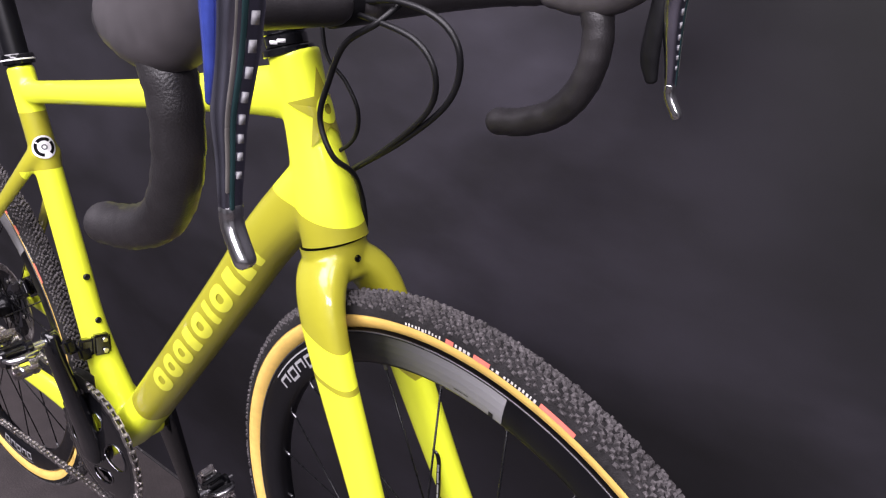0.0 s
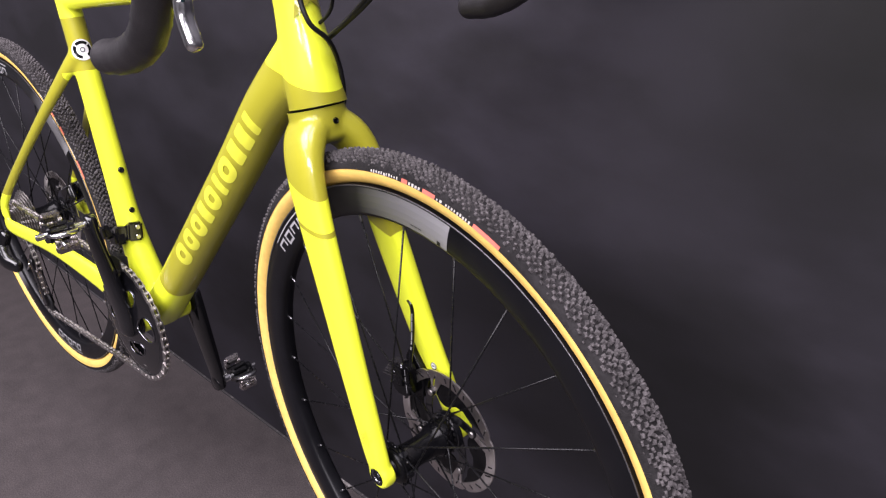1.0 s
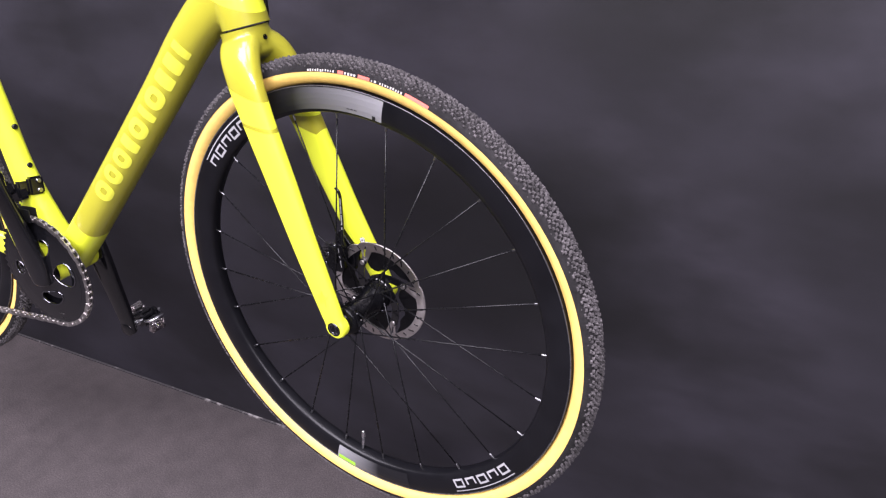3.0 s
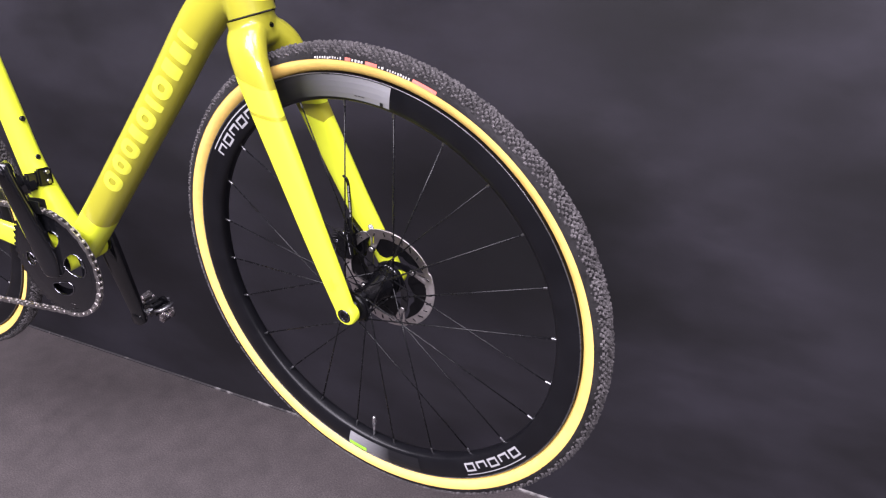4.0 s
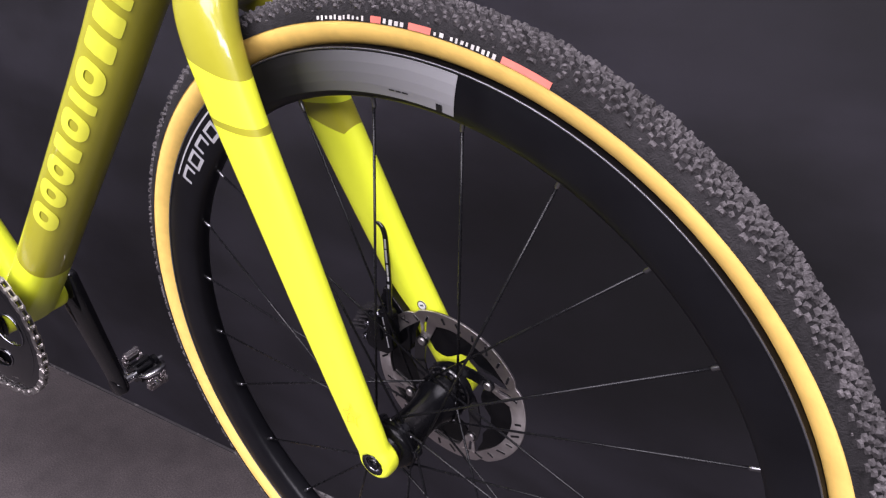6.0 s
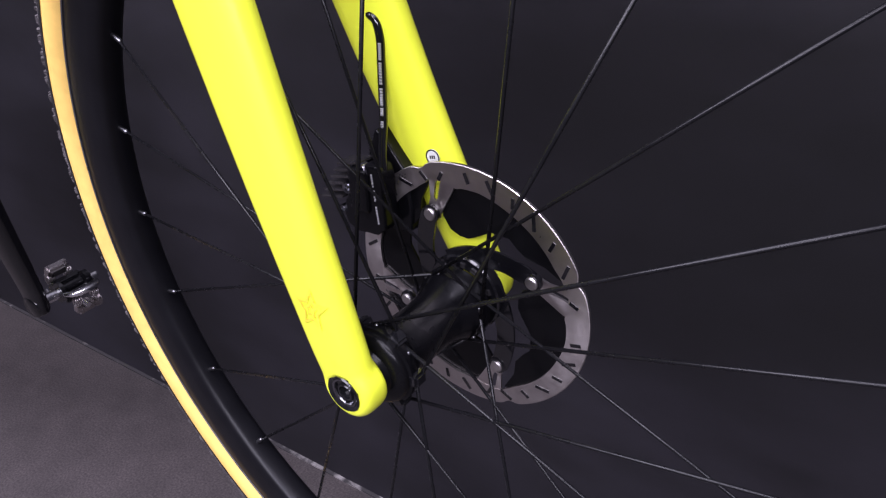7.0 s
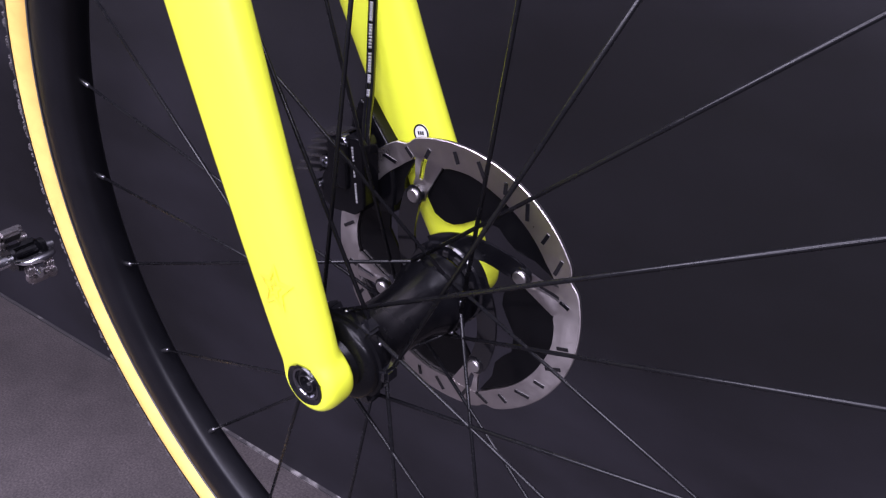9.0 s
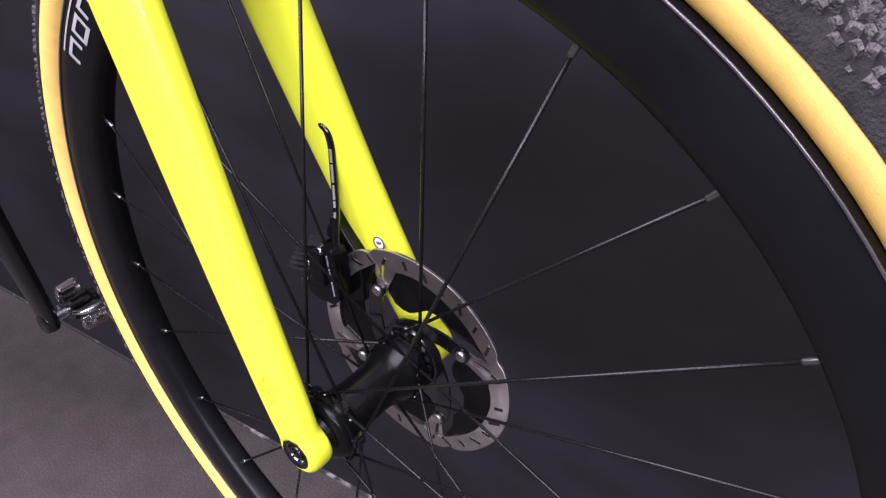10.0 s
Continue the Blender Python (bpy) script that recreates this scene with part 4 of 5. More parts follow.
rear_caliper = new("rear_brake_caliper")
rear_caliper.parent = bicycle
tagged(rear_caliper, "black rear disc brake caliper")
RC_M = STEER_M @ Matrix.Translation((-0.975, 0.045, 0.655)) @ Matrix.Rotation(radians(65), 4, "Y")
bm = bmesh.new()
box(bm, (0, -0.012, 0), (0.034, 0.015, 0.050), RC_M, 0.004)
box(bm, (0, 0.010, 0), (0.038, 0.018, 0.060), RC_M, 0.004)
box(bm, (-0.010, 0.0, 0), (0.014, 0.026, 0.044), RC_M, 0.003)
fuse(part("caliper_body", bm, M_BLACK, rear_caliper, sharp=0), 0.0016, 6)
bm = bmesh.new()
tube(bm, [STEER_M @ Vector(q) for q in ((-0.960, 0.040, 0.675), (-0.925, 0.034, 0.685), (-0.880, 0.034, 0.660), (-0.850, 0.046, 0.622))], 0.0025, 8, 6)
part("brake_hose", bm, M_BLACK, rear_caliper, "black hydraulic hose", sharp=0)

# ---------- cockpit ----------
headset = new("headset")
headset.parent = bicycle
tagged(headset, "gloss black headset with steerer spacers")
for nm, d, r, h in (("top_cover", 0.155, 0.0225, 0.006), ("spacer", 0.1615, 0.0185, 0.010), ("spacer", 0.172, 0.0185, 0.010)):
    bm = bmesh.new()
    lathe(bm, [(0.0001, 0), (r - 0.001, 0), (r, 0.001), (r, h - 0.001), (r - 0.001, h), (0.0001, h)], None, 32, m=axis_matrix(HEAD_LOW + HEAD_AXIS * d, HEAD_AXIS, (0, 1, 0)))
    part(nm, bm, M_BLACK, headset, sharp=30)
bm = bmesh.new()
for s, z in ((-28, 1.131), (-6, 1.1325), (-38, 1.1445), (-12, 1.1455)):
    a = radians(s - 40)
    c = HEAD_LOW + HEAD_AXIS * ((z - HEAD_LOW.z) / HEAD_AXIS.z)
    box(bm, (0, 0, 0), (0.0012, 0.007, 0.003), Matrix.Translation(c) @ Matrix.Rotation(a, 4, "Z") @ Matrix.Translation((0.0186, 0, 0)))
part("spacer_print", bm, M_WHITE, headset, sharp=0)
BAR_C = Vector((-0.092, 0.0, 1.168))
bm = bmesh.new()
top = HEAD_LOW + HEAD_AXIS * 0.200
lathe(bm, [(0.0001, -0.020), (0.0175, -0.020), (0.019, -0.018), (0.019, 0.018), (0.0175, 0.020), (0.0001, 0.020)], None, 32, m=axis_matrix(top, HEAD_AXIS, (0, 1, 0)))
sweep(bm, [tuple(top), tuple(top.lerp(BAR_C, 0.5)), tuple(BAR_C)], [(0.019, 0.018), (0.015, 0.015), (0.021, 0.019)], seg=20, steps=4)
lathe(bm, [(0.0001, -0.022), (0.0195, -0.022), (0.0205, -0.020), (0.0205, 0.020), (0.0195, 0.022), (0.0001, 0.022)], BAR_C, 32)
stem = part("stem", bm, M_SATIN, bicycle, "black alloy stem")
# the cockpit is clamped with a slight roll
COCK_M = nudge((0.035, -0.147, 1.083), (0.36, 0.16, -0.54), (0.0081, -0.0039, 0.0001)) @ Matrix.Translation((0.035, -0.147, 1.083)) @ Matrix.Scale(0.958, 4) @ Matrix.Translation((-0.035, 0.147, -1.083)) @ Matrix.Translation((0, 0, 1.12)) @ Matrix.Rotation(radians(-1.5), 4, "X") @ Matrix.Translation((0, 0, -1.12))


def drop_line(s):
    return [(-0.092, s * 0.02, 1.168), (-0.092, s * 0.10, 1.168), (-0.088, s * 0.160, 1.169), (-0.066, s * 0.190, 1.171), (-0.030, s * 0.197, 1.173), (-0.007, s * 0.198, 1.160),
            (0.000, s * 0.198, 1.130), (-0.010, s * 0.198, 1.093), (-0.036, s * 0.198, 1.063), (-0.076, s * 0.199, 1.046), (-0.113, s * 0.2022, 1.0400)]


handlebar = new("handlebar")
handlebar.parent = bicycle
handlebar.matrix_local = COCK_M
tagged(handlebar, "black taped drop handlebar with brake levers")
for s in (-1, 1):
    bm = bmesh.new()
    pts = drop_line(s)
    radii = [0.0155, 0.0135, 0.0135, 0.0150, 0.0152, 0.0146, 0.0140, 0.0139, 0.0141, 0.0142, 0.0138]
    rows = curve_points([(*p, r) for p, r in zip(pts, radii)], 8)
    rows = [np.array((*r[:3], r[3] + (0.0005 if k % 4 == 0 else -0.0002 if k % 4 == 1 else 0.0001) * (k > 18))) for k, r in enumerate(rows)]
    sweep(bm, [tuple(r[:3]) for r in rows], [(r[3], r[3]) for r in rows], (0.35, s * 0.8, 0.25), 20, round_end=True)
    part("bar_tape", bm, M_TAPE, handlebar, "black wrapped bar tape", sharp=0)
    # rubber hood
    bm = bmesh.new()
    sweep(bm, [(-0.046, s * 0.195, 1.174), (-0.022, s * 0.197, 1.177), (0.006, s * 0.198, 1.185), (0.040, s * 0.199, 1.206), (0.064, s * 0.200, 1.240), (0.068, s * 0.200, 1.264)],
          [(0.0170, 0.020), (0.0198, 0.028), (0.0204, 0.034), (0.0198, 0.032), (0.0165, 0.024), (0.012, 0.015)], (0, 1, 0), 22, 2.4, 5, True)
    part("hood", bm, M_RUBBER, handlebar, "black rubber lever hood", sharp=0)
    # lever blade
    bm = bmesh.new()
    line = [(0.074, s * 0.196, 1.226), (0.0735, s * 0.198, 1.194), (0.0685, s * 0.2005, 1.165), (0.0663, s * 0.2055, 1.140), (0.0666, s * 0.208, 1.120), (0.0664, s * 0.2105, 1.100), (0.0672, s * 0.211, 1.088), (0.0750, s * 0.2115, 1.0735)]
    sweep(bm, line, [(0.0110, 0.0100), (0.0108, 0.0090), (0.0096, 0.0082), (0.0080, 0.0070), (0.0064, 0.0055), (0.0054, 0.0045), (0.0052, 0.0044), (0.0050, 0.0046)], (0, 1, 0), 18, 3.0, 6, True)
    part("brake_lever", bm, M_LEVER, handlebar, "gloss black brake lever blade", sharp=0)
    bm = bmesh.new()
    sweep(bm, [(0.0665, s * 0.2106, 1.097), (0.0671, s * 0.2110, 1.088), (0.0751, s * 0.2115, 1.0732)], [(0.0057, 0.0048), (0.0056, 0.0048), (0.0054, 0.0050)], (0, 1, 0), 18, 2.6, 5, True)
    part("lever_tip", bm, M_CHROME, handlebar, "polished lever tip", sharp=0)
    # bright pivot cap at the top of the blade
    bm = bmesh.new()
    sweep(bm, [(0.0835, s * 0.196, 1.222), (0.0835, s * 0.1975, 1.205), (0.0822, s * 0.1985, 1.193)], [(0.0095, 0.002), (0.0090, 0.0024), (0.0060, 0.0014)], (0, 1, 0), 14, 3.0, 5, True)
    part("pivot_cap", bm, M_CHROME, handlebar, "bright lever pivot cap", sharp=0)
    # shift paddle behind the blade
    bm = bmesh.new()
    sweep(bm, [(0.058, s * 0.198, 1.180), (0.053, s * 0.199, 1.145), (0.050, s * 0.201, 1.120), (0.053, s * 0.202, 1.102)], [(0.0045, 0.007), (0.0050, 0.009), (0.0050, 0.010), (0.004, 0.006)], (0.3, 1, 0), 14, 2.4, 5, True)
    part("shift_paddle", bm, M_SATIN, handlebar, "black shift paddle", sharp=0)
    # blue strip for the reflection on the edge of the blade's upper half
    bm = bmesh.new()
    sweep(bm, [(0.0655, s * 0.2075, 1.212), (0.0650, s * 0.2090, 1.190), (0.0625, s * 0.2095, 1.168), (0.0605, s * 0.2110, 1.146)], [(0.0030, 0.0060), (0.0030, 0.0052), (0.0025, 0.0040), (0.002, 0.0025)], (0, 1, 0), 12, 2.2, 5, True)
    part("lever_edge_reflection", bm, M_BLUE, handlebar, "blue strip painting a reflection along the lever edge", sharp=0)
    # plain print along the blade
    bm = bmesh.new()
    path = curve_points([(*q, h) for q, h in zip(line, (0.0100, 0.0090, 0.0082, 0.0070, 0.0055, 0.0045, 0.0044, 0.0046))], 12)
    for k in range(8):
        p, q = path[15 + 5 * k], path[19 + 5 * k]
        t = Vector((q - p)[:3]).normalized()
        m = axis_matrix(Vector(p[:3]).lerp(Vector(q[:3]), 0.5) + Vector((p[3] * 0.985 + 0.0002, -s * (0.0028 - 0.0002 * k), 0)), t, (0, 1, 0))
        w, h = 0.0060 - 0.0003 * k, 0.0098 - 0.0006 * k
        box(bm, (0, 0, 0), (0.0006, h * 0.62, w * 0.70), m, 0.0002)
    part("lever_print", bm, M_LETTER, handlebar, sharp=0)
    # teal and bronze strips that paint reflections down the glossy blade
    for nm, material, k0, k1, off, half in (("teal_sheen_band", M_TEAL, 10, 66, 0.0024, 0.0019), ("bronze_sheen_band", M_BRONZE, 8, 60, 0.0058, 0.0016)):
        bm = bmesh.new()
        sel = path[k0:k1:4]
        sweep(bm, [(r[0] + r[3] * (0.965 if off < 0.004 else 0.87), r[1] + s * off * (1 - 0.4 * i / len(sel)), r[2]) for i, r in enumerate(sel)], [(half * (1 - 0.35 * i / len(sel)), 0.0007) for i in range(len(sel))], (0, 1, 0), 10, 2.4, 2, True)
        part(nm, bm, material, handlebar, "coloured band painting a reflection on the lever blade", sharp=0)
for nm, pts, r in (
    ("brake_hose", [(-0.10, 0.02, 1.170), (-0.098, 0.012, 1.163), (-0.048, 0.010, 1.167), (-0.007, 0.012, 1.157), (0.009, 0.014, 1.135), (-0.004, 0.016, 1.102), (-0.050, 0.014, 1.066), (-0.114, 0.012, 1.028)], 0.0024),
    ("gear_cable", [(-0.17, 0.0, 1.158), (-0.12, 0.004, 1.158), (-0.072, 0.004, 1.154), (-0.026, 0.006, 1.143), (-0.009, 0.008, 1.121), (-0.022, 0.012, 1.092), (-0.070, 0.012, 1.055), (-0.116, 0.010, 1.027)], 0.0022),
    ("front_brake_hose", [(-0.050, 0.03, 1.172), (-0.060, 0.004, 1.153), (-0.092, -0.004, 1.135), (-0.114, -0.006, 1.104), (-0.124, -0.010, 1.074), (-0.112, -0.010, 1.046), (-0.108, 0.006, 1.028), (-0.119, 0.022, 1.004), (-0.123, 0.028, 0.975), (-0.130, 0.030, 0.950)], 0.0025),
    ("gear_cable", [(-0.135, 0.008, 1.160), (-0.130, 0.006, 1.122), (-0.118, 0.014, 1.100), (-0.110, 0.018, 1.076), (-0.122, 0.020, 1.050), (-0.150, 0.012, 1.030)], 0.0018)):
    bm = bmesh.new()
    tube(bm, pts, r, 8, 8)
    part(nm, bm, M_SATIN, bicycle, "black control cable loop", sharp=0).matrix_local = nudge((-0.105, 0.013, 1.034), (0.96, 0.91, -1.57), (0.0070, -0.0077, 0.0023))

# ---------- seat post ----------
seat_dir = (SEAT_TOP - SEAT_LOW).normalized()
bm = bmesh.new()
lathe(bm, [(0.0001, 0), (0.0150, 0), (0.0150, 0.20), (0.0001, 0.20)], None, 28, m=axis_matrix(SEAT_TOP, seat_dir, (0, 1, 0)))
seat_post = steered(part("seat_post", bm, M_CARBON, bicycle, "matte black seat post", sharp=30))
bm = bmesh.new()
lathe(bm, [(0.015, 0), (0.0195, 0.0005), (0.0200, 0.003), (0.0200, 0.011), (0.0190, 0.013), (0.015, 0.0132)], None, 32, True, axis_matrix(SEAT_TOP + seat_dir * 0.002, seat_dir, (0, 1, 0)))
clamp = steered(part("seat_clamp", bm, M_BLACK, bicycle, "black seat clamp with a bright line", sharp=30))
bm = bmesh.new()
lathe(bm, [(0.0198, 0), (0.0204, 0.0004), (0.0204, 0.0018), (0.0198, 0.0022)], None, 32, True, axis_matrix(SEAT_TOP + seat_dir * 0.007, seat_dir, (0, 1, 0)))
part("clamp_line", bm, M_WHITE, clamp)


# ---------- frame details ----------
SKIN = skin_of(frame_ob)


def on_tube(p, q, half_side, half_plane, along, ang, lift=0.0008):
    """A place on an oval tube from p to q: metres along it, degrees round from its near side towards its upper side."""
    p, q = Vector(p), Vector(q)
    t = (q - p).normalized()
    up = Vector((0, -1, 0)).cross(t)
    if up.z < 0:
        up = -up
    a = radians(ang)
    n = Vector((0, -1, 0)) * math.cos(a) * half_side + up * math.sin(a) * half_plane
    d = n.normalized()
    hit = SKIN.ray_cast(p + t * along + n + d * 0.02, -d, 0.05)[0]
    return (hit or p + t * along + n) + d * lift


DT = ((-0.19, 0, 0.980), (-0.52, 0, 0.628), 0.0262, 0.0280)
# width along the tube, hollow or not
blocks = [(0.013, 0), (0.021, 0), (0.021, 0), (0.034, 1), (0.013, 0), (0.032, 1), (0.019, 0), (0.030, 1), (0.030, 1), (0.034, 1)]
s = 0.058
for wd, hollow in blocks:
    bm = bmesh.new()
    lo, hi, n = -44, 18, 36
    mid_s, mid_a, prev = s + wd / 2, (lo + hi) / 2, None
    for k in range(n + 1):
        a = 2 * math.pi * k / n
        c, d = (math.copysign(abs(f) ** (0.75 if hollow else 0.25), f) for f in (math.cos(a), math.sin(a)))
        row = [bm.verts.new(on_tube(*DT, mid_s + c * wd / 2 * g, mid_a + d * (hi - lo) / 2 * g, 0.0009)) for g in ((0.36, 0.52, 0.68, 0.84, 1.0) if hollow else (0.02, 0.25, 0.5, 0.75, 1.0))]
        if prev:
            for j in range(4):
                bm.faces.new((prev[j], prev[j + 1], row[j + 1], row[j]))
        prev = row
    part("tube_print", bm, M_PRINT, frame_ob, "bright yellow printed block", sharp=0)
    s += wd + 0.0085

# star badge on the head tube
bm = bmesh.new()
HT = (tuple(HEAD_LOW), tuple(HEAD_TOP), 0.0215, 0.0245)
outline = []
for k in range(10):
    r, a = (0.036 if k % 2 == 0 else 0.0150), radians(90 + 36 * k)
    outline.append((r * math.cos(a), r * math.sin(a)))
mid = bm.verts.new(on_tube(*HT, 0.104, 90, 0.001))
for k in range(10):
    (x0, z0), (x1, z1) = outline[k], outline[(k + 1) % 10]
    prev = None
    for i in range(7):
        f = i / 6
        row = [bm.verts.new(on_tube(*HT, 0.104 + g * (z0 + (x0 * 0 + (z1 - z0) * f)), 90 + math.degrees(g * (x0 + (x1 - x0) * f) / 0.023), 0.0012)) for g in (0.25, 0.5, 0.75, 1.0)]
        if prev:
            bm.faces.new((mid, prev[0], row[0]))
            for j in range(3):
                bm.faces.new((prev[j], prev[j + 1], row[j + 1], row[j]))
        prev = row
part("star_badge", bm, M_OLIVE, frame_ob, "olive star badge", sharp=0)
bm = bmesh.new()
prev = None
for k in range(25):
    a = 2 * math.pi * k / 24
    row = [bm.verts.new(on_tube(*HT, 0.104 + r * math.sin(a), 96 + math.degrees(r * math.cos(a) / 0.024), 0.0020)) for r in (0.0045, 0.0085, 0.0125)]
    if prev:
        for j in range(2):
            bm.faces.new((prev[j], prev[j + 1], row[j + 1], row[j]))
    prev = row
part("badge_centre", bm, M_BRIGHT, frame_ob, sharp=0)

# round white badge on the seat tube
ST = (tuple(SEAT_LOW), tuple(SEAT_TOP), 0.0172, 0.0195)
for nm, r0, r1, material, lift in (("round_badge", 0.0, 0.0152, M_WHITE, 0.0012), ("badge_ring", 0.0085, 0.0128, M_BLACK, 0.0016), ("badge_mark", 0.0022, 0.0038, M_DIM, 0.0016)):
    bm = bmesh.new()
    prev = None
    for k in range(33):
        a = 2 * math.pi * k / 32
        row = [bm.verts.new(on_tube(*ST, 0.262 + r * math.sin(a), 72 + math.degrees(r * math.cos(a) / 0.0178), lift)) for r in [r0 + (r1 - r0) * i / 4 for i in range(5)]]
        if prev:
            for j in range(4):
                if nm != "badge_ring" or k not in (24, 25, 26, 27, 4, 13):
                    bm.faces.new((prev[j], prev[j + 1], row[j + 1], row[j]))
        prev = row
    bmesh.ops.remove_doubles(bm, verts=bm.verts, dist=1e-6)
    part(nm, bm, material, frame_ob, sharp=0)

# bottle bolts
for x, z in ((-0.6325, 0.718), (-0.6415, 0.782)):
    bm = bmesh.new()
    lathe(bm, [(0.0001, -0.003), (0.0042, -0.003), (0.0045, 0.001), (0.0036, 0.0022), (0.0022, 0.0022), (0.0018, 0.001), (0.0001, 0.001)], None, 18, m=axis_matrix(Vector((x, 0, z)), (0.98, 0, 0.16)))
    part("bottle_bolt", bm, M_SATIN, frame_ob, "black bottle cage bolt", sharp=30)

# ---------- drivetrain ----------
crankset = new("crankset")
crankset.parent = bicycle
tagged(crankset, "gloss black double chainring crankset")


def chainring(r, teeth, y, hole, dish):
    bm = bmesh.new()
    n = teeth * 4
    rings = []
    for k in range(n):
        a = 2 * math.pi * k / n
        ro = r + (0.0022 if k % 4 in (1, 2) else -0.0022)
        rings.append([bm.verts.new(BB + Vector((rr * math.cos(a), yy, rr * math.sin(a)))) for rr, yy in ((hole, y - 0.0010), (hole + 0.003, y - dish), (r - 0.020, y - dish * 1.15), (r - 0.011, y - dish * 0.55), (r - 0.006, y - 0.0022), (ro, y - 0.0008), (ro, y + 0.0008), (hole, y + 0.0015))])
    for k in range(n):
        p, q = rings[k], rings[(k + 1) % n]
        for i in range(8):
            bm.faces.new((p[i], q[i], q[(i + 1) % 8], p[(i + 1) % 8]))
    return bm


steered(part("big_chainring", chainring(0.097, 48, -0.0475, 0.080, 0.0030), M_BLACK, crankset, "black toothed outer chainring", sharp=30))
steered(part("small_chainring", chainring(0.072, 36, -0.0405, 0.064, 0.0010), M_BLACK, crankset, "black toothed inner chainring", sharp=30))
# dished outer ring: window centre and half width in degrees, inner and outer radius
WINDOWS = [(8, 21, 0.031, 0.0765), (68, 13, 0.038, 0.0690), (178, 13, 0.042, 0.0660), (-77, 34, 0.033, 0.0580)]


def bowl_y(r):
    return float(np.interp(r, (0.022, 0.040, 0.060, 0.078, 0.090), (-0.0560, -0.0548, -0.0535, -0.0512, -0.0490)))


def window_edge(w, side, r):
    f = min(1.0, max(0.0, (r - w[2]) / (w[3] - w[2])))
    return w[0] + side * w[1] * (max(0.0, 1 - abs(2 * f - 1) ** 2.6)) ** 0.5


def on_bowl(r, deg, back=0.0):
    return BB + Vector((r * math.cos(radians(deg)), bowl_y(r) + back, r * math.sin(radians(deg))))


bm = bmesh.new()
levels = sorted({0.022 + 0.068 * k / 40 for k in range(41)} | {w[i] for w in WINDOWS for i in (2, 3)})
order = sorted(WINDOWS, key=lambda w: w[0])
for w, nxt in zip(order, order[1:] + [(order[0][0] + 360,) + order[0][1:]]):
    grids = []
    for back in (0.0, 0.0030):
        grid = []
        for r in levels:
            a0, a1 = window_edge(w, 1, r), window_edge(nxt, -1, r)
            grid.append([bm.verts.new(on_bowl(r, a0 + (a1 - a0) * k / 16, back)) for k in range(17)])
        for p, q in zip(grid, grid[1:]):
            for k in range(16):
                bm.faces.new((p[k], p[k + 1], q[k + 1], q[k]))
        grids.append(grid)
    for k in (0, 16):
        for i in range(len(levels) - 1):
            bm.faces.new((grids[0][i][k], grids[0][i + 1][k], grids[1][i + 1][k], grids[1][i][k]))
bmesh.ops.remove_doubles(bm, verts=bm.verts, dist=1e-5)
bmesh.ops.recalc_face_normals(bm, faces=bm.faces)
steered(part("chainring_shell", bm, M_BLACK, crankset, "gloss black dished ring with four windows", sharp=40))
# thin polished tubes added to draw highlight lines round the windows
for w in WINDOWS:
    bm = bmesh.new()
    rs = [w[2] + (w[3] - w[2]) * (0.5 - 0.5 * math.cos(math.pi * k / 14)) for k in range(15)]
    loop = [on_bowl(r, window_edge(w, 1, r), -0.0004) for r in rs] + [on_bowl(r, window_edge(w, -1, r), -0.0004) for r in rs[::-1][1:]]
    tube(bm, [tuple(p) for p in loop], 0.0011, 6)
    steered(part("window_lip", bm, M_DARKCHROME, crankset, "polished window edge added to draw its highlight line", sharp=0))
bm = bmesh.new()
lathe(bm, [(0.0001, -0.062), (0.010, -0.062), (0.013, -0.060), (0.024, -0.056), (0.026, -0.048), (0.026, -0.042), (0.0001, -0.042)], BB, 32)
steered(part("axle_boss", bm, M_BLACK, crankset, sharp=30))
R_END, L_END = Vector((-0.616, 0, 0.723)), Vector((-0.588, 0, 0.373))
